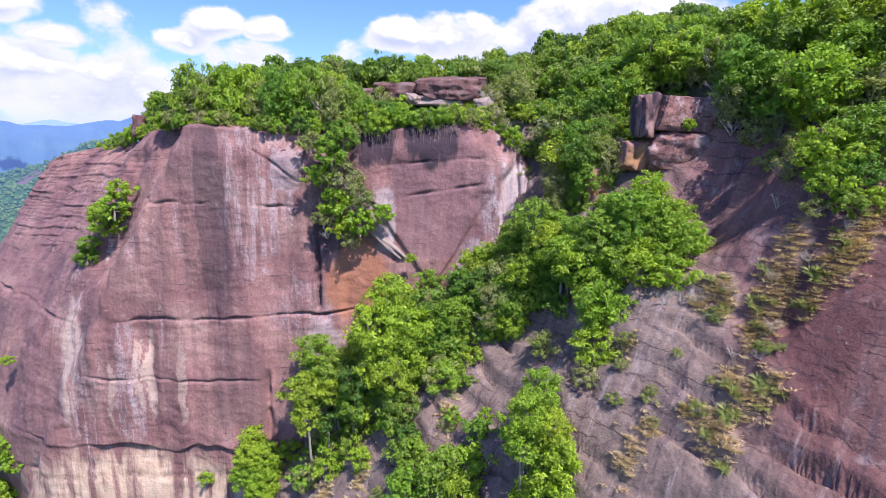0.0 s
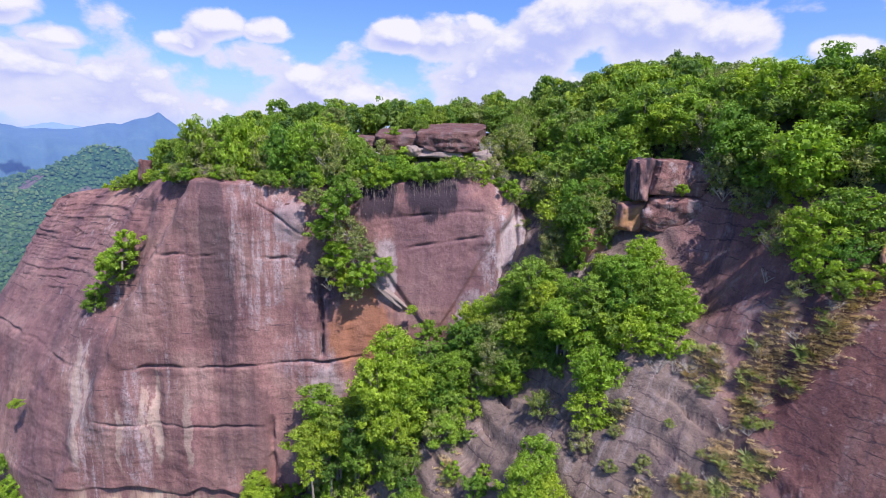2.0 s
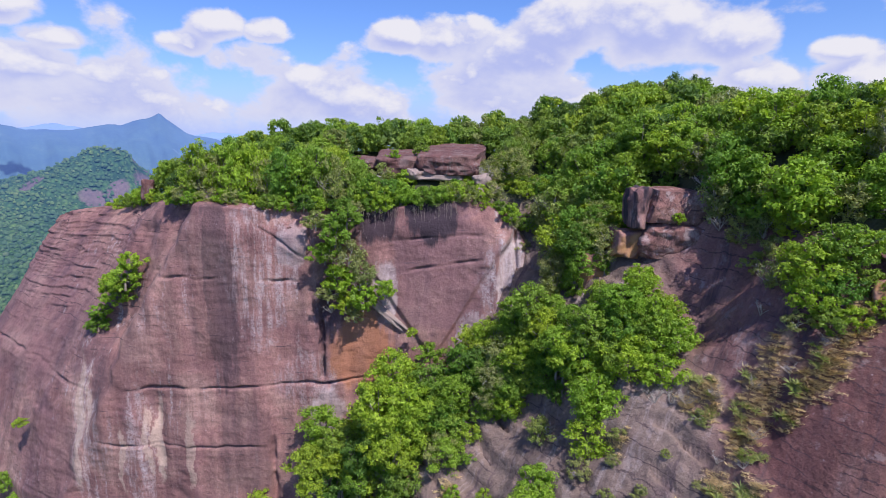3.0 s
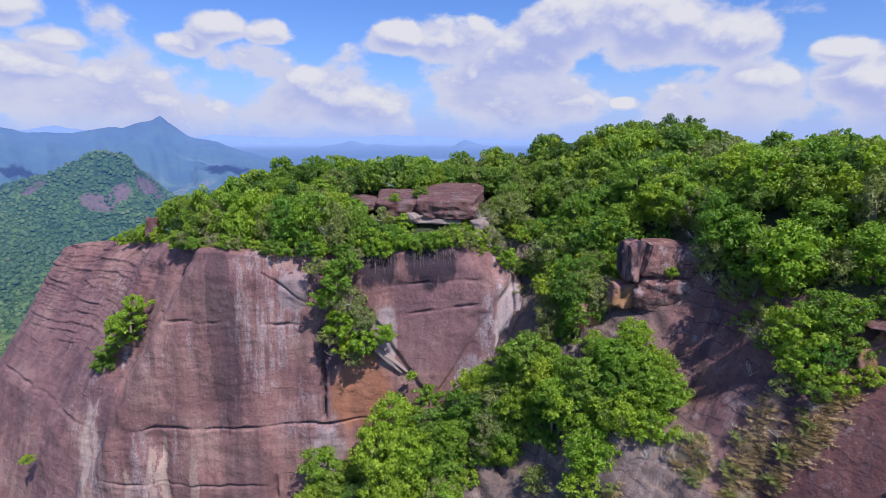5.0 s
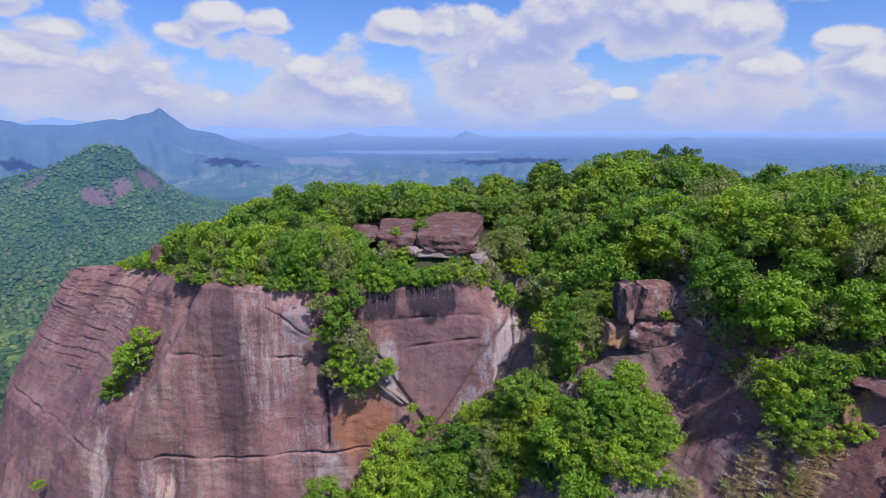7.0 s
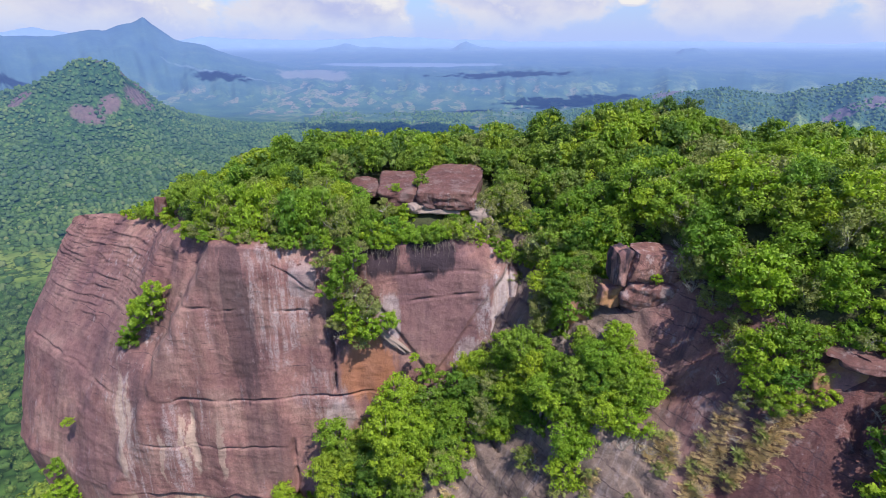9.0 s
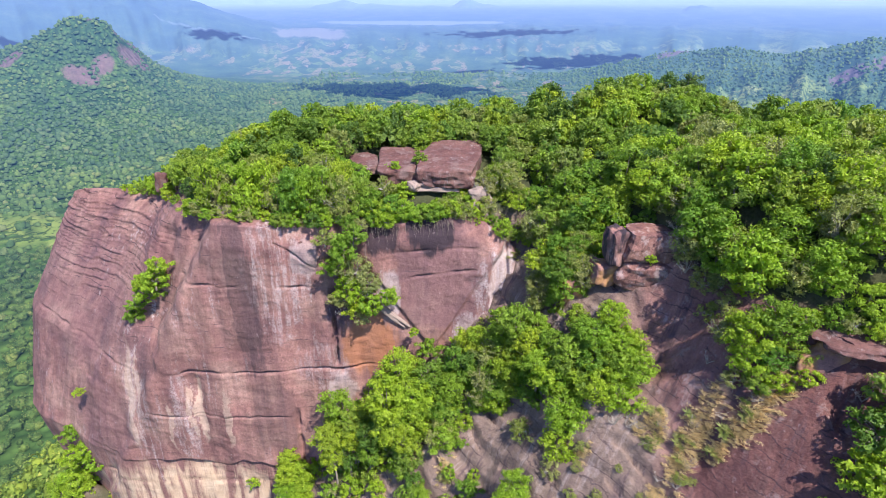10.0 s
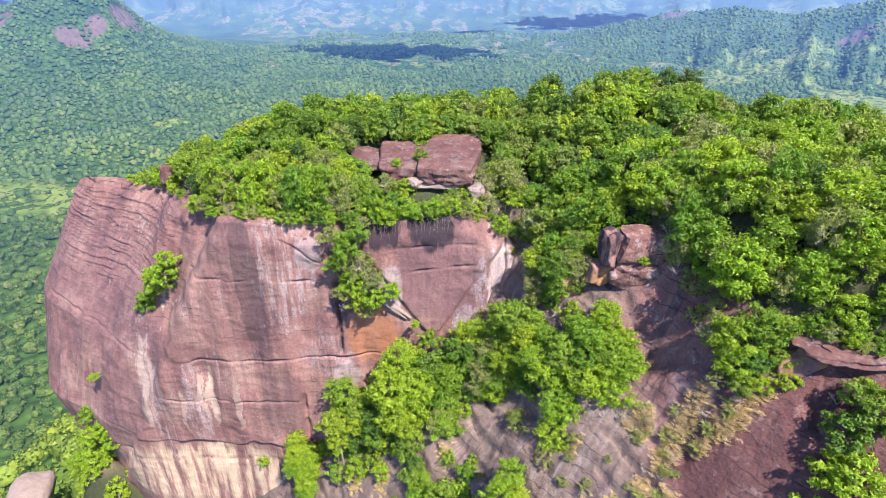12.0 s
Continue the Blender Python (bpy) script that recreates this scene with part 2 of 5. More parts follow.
for mid, size, k in (((-43.9, 0, -34), (1.0, None, 8), 0.6), ((-45.8, 0, -35), (0.7, None, 6), 0.45), ((-38.6, 0, -36), (0.6, None, 7), 0.45), ((-57.5, 0, -33), (0.9, None, 11), 0.5), ((-55.6, 0, -29), (0.5, None, 5), 0.4), ((-49.8, 0, -38), (0.6, None, 6), 0.4)):
    base = mix(nt, calc(nt, "MULTIPLY", blob(nt, xyz, mid, size, mix(nt, 0.5, rag3, ragged)), k), base, mix(nt, grain, (0.42, 0.30, 0.22), (0.66, 0.52, 0.42)))
# darker rock on the shield plate; the shoulder's slight shade painted as dark colour
for mid, size, k in (((0, 0, -9), (9, None, 10), 0.5), ((-74, 0, -20), (18, None, 13), 0.35), ((-66, 0, -40), (9, None, 9), 0.3)):
    base = mix(nt, calc(nt, "MULTIPLY", blob(nt, xyz, mid, size, rag3), k), base, mix(nt, grain, (0.10, 0.055, 0.065), (0.21, 0.12, 0.135)))
# black bands down the face, dark patches below the brow and in the niche
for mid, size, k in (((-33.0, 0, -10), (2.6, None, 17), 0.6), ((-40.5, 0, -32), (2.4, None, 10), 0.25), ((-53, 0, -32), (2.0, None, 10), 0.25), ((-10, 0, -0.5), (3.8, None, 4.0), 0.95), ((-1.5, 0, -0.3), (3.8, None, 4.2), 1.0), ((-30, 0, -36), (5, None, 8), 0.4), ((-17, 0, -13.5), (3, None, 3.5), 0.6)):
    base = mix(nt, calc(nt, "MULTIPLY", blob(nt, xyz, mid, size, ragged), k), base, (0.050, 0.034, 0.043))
# thin broken joints between the beds, close-set on the shoulder
bedded = calc(nt, "ADD", calc(nt, "MULTIPLY", split(nt, co)[2], 0.62), calc(nt, "ADD", calc(nt, "MULTIPLY", split(nt, co)[0], -0.035), calc(nt, "MULTIPLY", noise_tex(nt, co, 0.16, 7, 0.62), 1.3)))
joint = remap(nt, calc(nt, "PINGPONG", bedded, 0.5), 0.012, 0.05, 1.0, 0.0)
gaps = remap(nt, noise_tex(nt, mapping(nt, co, (0.5, 0.5, 1.6), (0, 0, 0), (17, 3, 9)), 0.35, 5, 0.65), 0.44, 0.56)
shoulder = calc(nt, "ADD", 0.10, calc(nt, "MULTIPLY", calc(nt, "MULTIPLY", remap(nt, split(nt, co)[0], -40, -48), remap(nt, split(nt, co)[2], -26, -16)), 0.75))
base = mix(nt, calc(nt, "MULTIPLY", calc(nt, "MULTIPLY", joint, gaps), shoulder), base, (0.035, 0.024, 0.030))
scuff = calc(nt, "MULTIPLY", remap(nt, noise_tex(nt, co, 1.1, 9, 0.8), 0.60, 0.68), remap(nt, noise_tex(nt, co, 0.12, 3), 0.42, 0.58))
base = mix(nt, calc(nt, "MULTIPLY", scuff, 0.5), base, (0.46, 0.36, 0.36))
finish_rock(nt, b, co, base, grain, 0.5)

slab_mat, nt, b, co, xyz, base, grain = rock_material("slab_rock", streaks=0.75)
mask = nt.nodes.new("ShaderNodeAttribute")
mask.attribute_name = "soil"
soil = remap(nt, calc(nt, "ADD", mask.outputs["Fac"], calc(nt, "MULTIPLY", calc(nt, "SUBTRACT", noise_tex(nt, co, 0.9, 7, 0.7), 0.5), 1.4)), 0.30, 0.60)
base = mix(nt, calc(nt, "MULTIPLY", soil, 0.7), base, mix(nt, noise_tex(nt, co, 2.5, 6, 0.7), (0.30, 0.20, 0.12), (0.56, 0.43, 0.27)))
greyer = remap(nt, xyz[0], 24, 31, 0.75, 0.0)
base = mix(nt, greyer, base, mix(nt, grain, (0.095, 0.074, 0.064), (0.250, 0.198, 0.160)))
base = mix(nt, calc(nt, "MULTIPLY", remap(nt, xyz[0], 24, 31, 0.0, 0.9), remap(nt, xyz[1], 52, 47, 0.25, 1.0)), base, mix(nt, 1.0, base, (0.50, 0.42, 0.435), "MULTIPLY"))
turned = mapping(nt, co, (1, 1, 1), (0, 0, -0.68))
flow = noise_tex(nt, mapping(nt, turned, (0.10, 1.0, 0.10)), 0.7, 7, 0.68)
base = mix(nt, calc(nt, "MULTIPLY", remap(nt, flow, 0.54, 0.68), calc(nt, "MULTIPLY", remap(nt, xyz[0], 28, 33, 1.0, 0.15), grain)), base, (0.42, 0.34, 0.32))
base = mix(nt, calc(nt, "MULTIPLY", remap(nt, flow, 0.48, 0.32), 0.75), base, (0.085, 0.055, 0.065))
level = calc(nt, "ADD", calc(nt, "ADD", calc(nt, "MULTIPLY", xyz[2], 0.62), calc(nt, "MULTIPLY", xyz[0], 0.07)), calc(nt, "MULTIPLY", noise_tex(nt, co, 0.14, 7, 0.65), 2.2))
near = calc(nt, "PINGPONG", level, 0.5)
seams = calc(nt, "MULTIPLY", remap(nt, near, 0.012, 0.055, 1.0, 0.0), remap(nt, noise_tex(nt, co, 0.2, 4, 0.6), 0.46, 0.54))
base = mix(nt, calc(nt, "MULTIPLY", seams, 0.75), base, (0.050, 0.032, 0.038))
slant = calc(nt, "ADD", calc(nt, "ADD", calc(nt, "MULTIPLY", xyz[2], 0.30), calc(nt, "MULTIPLY", xyz[0], -0.26)), calc(nt, "MULTIPLY", noise_tex(nt, co, 0.14, 6, 0.65), 1.8))
cracks = calc(nt, "MULTIPLY", remap(nt, calc(nt, "PINGPONG", slant, 0.5), 0.010, 0.038, 1.0, 0.0), remap(nt, noise_tex(nt, mapping(nt, co, (1, 1, 1), (0, 0, 0), (50, 3, 8)), 0.22, 4, 0.6), 0.48, 0.56))
base = mix(nt, calc(nt, "MULTIPLY", cracks, 0.35), base, (0.055, 0.036, 0.040))
blot = noise_tex(nt, co, 0.5, 8, 0.7)
base = mix(nt, calc(nt, "MULTIPLY", remap(nt, blot, 0.56, 0.66), 0.4), base, (0.34, 0.27, 0.26))
wood_floor = calc(nt, "MAXIMUM", remap(nt, xyz[2], 0.5, 2.5), remap(nt, xyz[2], -66.0, -60.0, 1.0, 0.0))
base = mix(nt, calc(nt, "MULTIPLY", wood_floor, 0.9), base, mix(nt, grain, (0.022, 0.034, 0.012), (0.06, 0.075, 0.026)))
finish_rock(nt, b, co, base, grain, 0.8)

boulder_mat, nt, b, co, xyz, base, grain = rock_material("boulder_rock", streaks=0.7)
under = remap(nt, noise_tex(nt, co, 0.6, 4), 0.50, 0.66)
base = mix(nt, calc(nt, "MULTIPLY", under, 0.45), base, (0.40, 0.32, 0.30))
base = mix(nt, 0.95, base, mix(nt, 1.0, base, (0.50, 0.46, 0.47), "MULTIPLY"))
lichen = remap(nt, noise_tex(nt, co, 0.9, 8, 0.75), 0.56, 0.66)
base = mix(nt, calc(nt, "MULTIPLY", lichen, 0.45), base, (0.36, 0.31, 0.30))
finish_rock(nt, b, co, base, grain, 0.45)

pale_mat, nt, b, co, xyz, base, grain = rock_material("pale_rock", streaks=0.4)
base = mix(nt, 0.7, base, mix(nt, noise_tex(nt, co, 0.8, 8, 0.75), (0.12, 0.095, 0.085), (0.50, 0.42, 0.36)))
finish_rock(nt, b, co, base, grain, 0.45)

block_mat, nt, b, co, xyz, base, grain = rock_material("block_rock", streaks=0.9)
base = mix(nt, calc(nt, "MULTIPLY", remap(nt, noise_tex(nt, co, 0.5, 6, 0.7), 0.50, 0.60), 0.6), base, (0.46, 0.38, 0.38))
veins = remap(nt, noise_tex(nt, mapping(nt, co, (1, 1, 0.5), (0, 0.6, 0)), 1.4, 7, 0.75, 1.2), 0.46, 0.40)
base = mix(nt, calc(nt, "MULTIPLY", veins, 0.6), base, (0.09, 0.06, 0.065))
base = mix(nt, 1.0, base, (0.86, 0.82, 0.80), "MULTIPLY")
finish_rock(nt, b, co, base, grain, 0.8)

# black streaks, plus the shade of the block's left face put into the colour
dark_rock_mat, nt, b, co, xyz, base, grain = rock_material("shaded_streaked_rock", streaks=1.0)
base = mix(nt, remap(nt, noise_tex(nt, mapping(nt, co, (1, 1, 0.15)), 0.9, 5, 0.6), 0.40, 0.58), base, (0.050, 0.036, 0.046))
finish_rock(nt, b, co, base, grain, 0.5)

ochre_mat, nt, b, co, xyz, base, grain = rock_material("ochre_rock", streaks=0.4)
base = mix(nt, remap(nt, noise_tex(nt, co, 0.35, 5), 0.40, 0.6), base, mix(nt, grain, (0.26, 0.115, 0.05), (0.46, 0.27, 0.13)))
finish_rock(nt, b, co, base, grain, 0.45)

bark_mat, nt, b, co = material("bark")
put(nt, b.inputs["Base Color"], mix(nt, noise_tex(nt, mapping(nt, co, (4, 4, 0.8)), 3, 5), (0.10, 0.075, 0.055), (0.36, 0.31, 0.26)))
b.inputs["Roughness"].default_value = 0.9

grey_wood_mat, nt, b, co = material("dead_wood")
put(nt, b.inputs["Base Color"], mix(nt, noise_tex(nt, co, 5, 4), (0.24, 0.20, 0.17), (0.52, 0.47, 0.42)))
b.inputs["Roughness"].default_value = 0.9


def leaf_material(name, stops, through_light=0.42, massed=False):
    m, nt, b, co = material(name)
    info = split(nt, voronoi(nt, mapping(nt, co, (1, 1, 0)), 0.24).outputs["Color"])[0] if massed else nt.nodes.new("ShaderNodeObjectInfo").outputs["Random"]
    geo = nt.nodes.new("ShaderNodeNewGeometry")
    tone = ramp(nt, info, stops)
    leafy = ramp(nt, geo.outputs["Random Per Island"], [(0.0, (0.72, 0.74, 0.66)), (0.4, (1.06, 1.04, 0.92)), (0.75, (1.27, 1.20, 1.0)), (1.0, (1.50, 1.38, 1.14))])
    col = mix(nt, 1.0, tone, leafy, "MULTIPLY")
    put(nt, b.inputs["Base Color"], col)
    b.inputs["Roughness"].default_value = 0.55
    b.inputs["Specular IOR Level"].default_value = 0.35
    tr = nt.nodes.new("ShaderNodeBsdfTranslucent")
    put(nt, tr.inputs[0], mix(nt, 1.0, col, (1.2, 1.2, 0.65), "MULTIPLY"))
    mx = nt.nodes.new("ShaderNodeMixShader")
    mx.inputs[0].default_value = through_light
    link(nt, b.outputs[0], mx.inputs[1])
    link(nt, tr.outputs[0], mx.inputs[2])
    link(nt, mx.outputs[0], nt.nodes["Material Output"].inputs[0])
    return m


leaf_mat = leaf_material("leaves", [(0.0, (0.104, 0.202, 0.036)), (0.2, (0.201, 0.325, 0.034)), (0.4, (0.120, 0.252, 0.036)), (0.6, (0.317, 0.414, 0.036)), (0.8, (0.183, 0.280, 0.050)), (1.0, (0.232, 0.370, 0.040))])
grey_leaf_mat = leaf_material("grey_leaves", [(0.0, (0.201, 0.252, 0.095)), (0.5, (0.287, 0.308, 0.130)), (1.0, (0.232, 0.293, 0.080))])
lime_leaf_mat = leaf_material("lime_leaves", [(0.0, (0.225, 0.371, 0.033)), (0.5, (0.291, 0.409, 0.037)), (1.0, (0.181, 0.333, 0.037))])
dark_leaf_mat = leaf_material("dark_leaves", [(0.0, (0.062, 0.130, 0.040)), (0.5, (0.085, 0.160, 0.038)), (1.0, (0.105, 0.170, 0.055))])
wood_leaf_mat = leaf_material("massed_leaves", [(0.0, (0.085, 0.160, 0.040)), (0.2, (0.201, 0.325, 0.034)), (0.35, (0.230, 0.270, 0.095)), (0.5, (0.120, 0.252, 0.036)), (0.65, (0.317, 0.414, 0.036)), (0.8, (0.183, 0.280, 0.050)), (1.0, (0.250, 0.380, 0.040))], 0.42, True)
dry_leaf_mat = leaf_material("dry_grass", [(0.0, (0.50, 0.41, 0.28)), (0.5, (0.52, 0.42, 0.29)), (1.0, (0.45, 0.39, 0.25))], 0.4)

# ---- land: valley, hills and the far ranges, one sheet to the horizon ----
DEEP = -250.0


def ridge(base, x, y, crest, front, back, bearing, tops, seed, spur=0.35):
    """A chain of hills on an arc: crest heights by bearing in degrees, with spurs running down its slopes."""
    az, r = np.degrees(np.arctan2(x, y)), np.hypot(x, y)
    top = np.interp(az, bearing, tops) + 5 * fbm(az * 0.9, 0, 0, 4, seed)
    s = (r - crest) / np.where(r < crest, front, back) * (1 + spur * fbm(az * 0.55, r / 900, 0, 4, seed + 3))
    lift = np.clip(1 - np.abs(s), 0, 1) ** 1.15
    return base + np.clip(top - base, 0, None) * lift * (1 + 0.10 * fbm(x / 120, y / 120, 0, 4, seed + 5) * sstep(np.abs(s), 0.0, 0.3))


def flat_land(x, y):
    r = np.hypot(x, y)
    real = np.where(r < 2300, r, 2300 * np.exp(np.clip(r - 2300, 0, None) / 2600 * math.log(26)))
    return 15 + (DEEP - 15) * r / np.maximum(real, 1.0)


def valley(x, y):
    r = np.hypot(x, y)
    base = flat_land(x, y)
    z = base + 7 * fbm(x / 420, y / 420, 0, 4, 5) * sstep(r, 200, 900) * (1 - sstep(r, 1900, 2600))
    # the wooded hill with a bare rock crest that falls off steeply to one side
    u, v = (x + 842) * 0.868 + (y - 1465) * 0.497, -(x + 842) * 0.497 + (y - 1465) * 0.868
    hill = 128 * np.exp(-((((u + 150) / 420) ** 2 + (v / 430) ** 2) ** 0.75))
    hill = hill + 133 * np.exp(-(np.abs(u) / np.where(u < 0, 170, 78)) ** 1.25 - (v / 210) ** 2) + 48 * np.exp(-(((u + 420) / 240) ** 2) - (v / 300) ** 2)
    hill = hill + 13 * bell(u, 52, 16) * bell(v, 0, 60)
    hill = hill * (1 + 0.13 * fbm(x / 150, y / 150, 3, 5, 9))
    z = z + hill
    # low wooded hills on the other side
    z = ridge(z, x, y, 2150, 520, 420, [12, 15.2, 18.7, 21.1, 23.5, 26.2, 28, 30.7, 33, 36.2, 40, 48], [-235, -205, -172, -146, -140, -121, -133, -141, -122, -86, -80, -200], 61)
    # the blue range with its horn
    z = ridge(z, x, y, 3200, 620, 500, [-52, -45, -41, -38.6, -36.9, -33.8, -31.2, -30.1, -28.5, -27.5, -26.9, -26.3, -24.9, -24, -22.3, -20, -17.5, -14], [20, 60, 90, 78, 54, 55, 83, 85, 105, 123, 150, 112, 48, 30, 11, -38, -79, -110], 71, 0.25)
    # single far hills and the faint ranges behind them
    z = ridge(z, x, y, 3900, 260, 240, [20, 21.8, 22.4, 23.3, 24.2, 25.2, 27, 30.3, 31.9, 33.6, 35, 36.5, 37.7, 41], [-70, -58, -32, -24, -31, -56, -80, -78, -58, -74, -84, -62, -84, -60], 81, 0.15)
    z = ridge(z, x, y, 4150, 220, 200, [-15, -13, -10.8, -9.7, -8, -5, 0.7, 1.6, 2.3, 3, 3.9, 6], [-60, -40, -5, 14, -12, -25, -34, 4, 22, 2, -22, -40], 83, 0.15)
    z = ridge(z, x, y, 4700, 260, 150, [-60, -40, -37, -35, -33, -28, -24.5, -22.5, -20, -13, -5, 0.7, 8, 20, 32, 34.7, 36.2, 40, 50], [40, 70, 94, 125, 92, 40, 32, 66, 48, 30, 62, 36, 15, 18, 5, -4, 6, 12, 10], 85, 0.15)
    # the foot of our own mountain
    d = np.hypot(x, y - 95)
    return z + 165 * (1 - sstep(d, 70, 330)) * (1 + 0.1 * fbm(x / 60, y / 60, 0, 3, 2))


FIELDS = ((-545, 640, 110, 46), (-482, 955, 26, 26), (-567, 1462, 40, 24), (-449, 1460, 60, 26), (-330, 1345, 22, 16), (-245, 1095, 22, 22), (-780, 2325, 90, 60), (-530, 2150, 70, 50), (-300, 1980, 80, 40),
          (1008, 1518, 130, 75), (860, 1080, 110, 60), (776, 1180, 60, 30), (320, 1811, 110, 45), (536, 1620, 130, 50), (853, 1610, 60, 30), (-250, 2476, 60, 40), (350, 2650, 130, 30), (900, 2520, 160, 30), (600, 2600, 160, 26))


def open_ground(x, y):
    """Where the valley is tilled or grassed, from 0 to 1."""
    r, slope = np.hypot(x, y), x / np.maximum(y, 1)
    low = 1 - sstep(valley(x, y) - flat_land(x, y), 10, 26)
    wish = 0.30 * bell(slope, 0.0, 0.26) * sstep(y, 1500, 1900) * (1 - sstep(y, 2500, 2900)) + 0.06 * sstep(slope, 0.38, 0.5) * (1 - sstep(r, 1900, 2200)) - 0.75 * (1 - sstep(y, 1300, 1700)) * (1 - sstep(x, 100, 400)) - 0.25 * (1 - sstep(slope, -0.46, -0.34))
    f = sstep(fbm(x / 150, y / 260, 0, 5, 91, 0.62) + wish, 0.18, 0.30) * low * (1 - 0.7 * sstep(r, 2700, 3100))
    for cx, cy, wx, wy in FIELDS:
        f = np.maximum(f, 0.95 * sstep(1 - ((x - cx) / wx) ** 2 - ((y - cy) / wy) ** 2 + 1.1 * fbm(x / (0.7 * wx), y / (0.7 * wy), 0, 4, 95), 0, 0.5))
    along = np.interp(y, [600, 716, 762, 869, 962, 1121, 1202], [-560, -519, -488, -506, -492, -423, -376]) + 8 * fbm(y / 40, 0, 0, 3, 97)
    return np.maximum(f, 0.8 * (1 - sstep(np.abs(x - along), 2, 7)) * sstep(y, 660, 690) * (1 - sstep(y, 1180, 1220)) * sstep(fbm(x / 60, y / 60, 0, 3, 98), -0.3, 0.1))


# bare rock on the wooded hills
BARE = (((-838, 1455, 0), (20, 60, None)), ((-800, 1475, 0), (18, 60, None)), ((-752, 1395, 0), (26, 55, None)), ((-775, 1300, 0), (22, 32, None)), ((-800, 1250, 0), (38, 26, None)), ((-955, 1270, 0), (26, 36, None)),
        ((795, 1990, 0), (60, 30, None)), ((1142, 1590, 0), (55, 40, None)), ((1240, 1600, 0), (40, 30, None)))
land_mat, nt, b, co = material("valley_land")
x, y, z = split(nt, co)
rad = vec(nt, "LENGTH", vec(nt, "MULTIPLY", co, (1, 1, 0)))
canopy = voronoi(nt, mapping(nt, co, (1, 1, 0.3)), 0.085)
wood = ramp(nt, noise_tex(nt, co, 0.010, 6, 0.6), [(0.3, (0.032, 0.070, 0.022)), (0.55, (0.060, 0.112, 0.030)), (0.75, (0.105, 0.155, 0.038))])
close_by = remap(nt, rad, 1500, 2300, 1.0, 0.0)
# shade between tree crowns painted into the colour: light middles, dark gaps
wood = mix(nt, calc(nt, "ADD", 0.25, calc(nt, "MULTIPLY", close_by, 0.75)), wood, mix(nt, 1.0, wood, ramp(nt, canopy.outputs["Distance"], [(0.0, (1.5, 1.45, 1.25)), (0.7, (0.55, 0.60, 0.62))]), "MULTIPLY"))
plots = voronoi(nt, mapping(nt, co, (1, 0.6, 0)), 0.03)
plot_col = ramp(nt, split(nt, plots.outputs["Color"])[0], [(0.0, (0.08, 0.14, 0.030)), (0.3, (0.13, 0.19, 0.040)), (0.5, (0.17, 0.18, 0.060)), (0.75, (0.24, 0.19, 0.105)), (1.0, (0.14, 0.19, 0.045))])
grassed = calc(nt, "MAXIMUM", remap(nt, x, 500, 750), remap(nt, y, 1250, 1100))
meadow = calc(nt, "MULTIPLY", grassed, 0.75)
plot_col = mix(nt, meadow, plot_col, mix(nt, noise_tex(nt, co, 0.02, 5, 0.6), (0.12, 0.19, 0.040), (0.24, 0.28, 0.070)))
mask = nt.nodes.new("ShaderNodeAttribute")
mask.attribute_name = "open_ground"
tilled = calc(nt, "MULTIPLY", mask.outputs["Fac"], calc(nt, "MAXIMUM", remap(nt, split(nt, plots.outputs["Color"])[1], 0.45, 0.5), grassed))
trees_in = calc(nt, "MAXIMUM", remap(nt, noise_tex(nt, co, 0.03, 5, 0.7), 0.53, 0.58), remap(nt, noise_tex(nt, co, 0.085, 4, 0.7), 0.54, 0.59))
tilled = calc(nt, "MULTIPLY", tilled, calc(nt, "SUBTRACT", 1.0, calc(nt, "MULTIPLY", trees_in, 0.9)))
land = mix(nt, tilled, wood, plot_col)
for mid, size in BARE:
    bare = blob(nt, (x, y, z), mid, size, noise_tex(nt, co, 0.045, 8, 0.85))
    land = mix(nt, calc(nt, "MULTIPLY", bare, 0.85), land, mix(nt, noise_tex(nt, co, 0.05, 5, 0.7), (0.065, 0.058, 0.055), (0.25, 0.145, 0.145)))
# sand flats and the long lake beyond, its sky reflection painted as pale colour
flats = blob(nt, (x, y, z), (-640, 2850, 0), (190, 150, None), noise_tex(nt, mapping(nt, co, (1, 0.5, 0)), 0.012, 6, 0.6))
land = mix(nt, calc(nt, "MULTIPLY", flats, 0.6), land, (0.32, 0.28, 0.22))
lake = blob(nt, (x, y, z), (-160, 3225, 0), (520, 75, None), noise_tex(nt, mapping(nt, co, (1, 0.3, 0)), 0.006, 6, 0.6))
shore = blob(nt, (x, y, z), (-1000, 2610, 0), (260, 16, None), noise_tex(nt, mapping(nt, co, (1, 0.3, 0)), 0.02, 6, 0.6))
land = mix(nt, calc(nt, "MULTIPLY", calc(nt, "MAXIMUM", lake, calc(nt, "MULTIPLY", shore, 0.4)), 0.6), land, (0.36, 0.40, 0.46))
# the far country is a backdrop, haze painted in: bluer colour and blue glow
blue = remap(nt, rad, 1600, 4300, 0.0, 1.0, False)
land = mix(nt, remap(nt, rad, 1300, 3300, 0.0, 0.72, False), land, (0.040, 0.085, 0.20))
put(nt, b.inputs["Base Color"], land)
b.inputs["Roughness"].default_value = 0.95
b.inputs["Specular IOR Level"].default_value = 0.1
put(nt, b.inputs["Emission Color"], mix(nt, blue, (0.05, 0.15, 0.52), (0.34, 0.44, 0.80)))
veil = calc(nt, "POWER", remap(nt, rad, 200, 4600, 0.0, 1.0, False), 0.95)
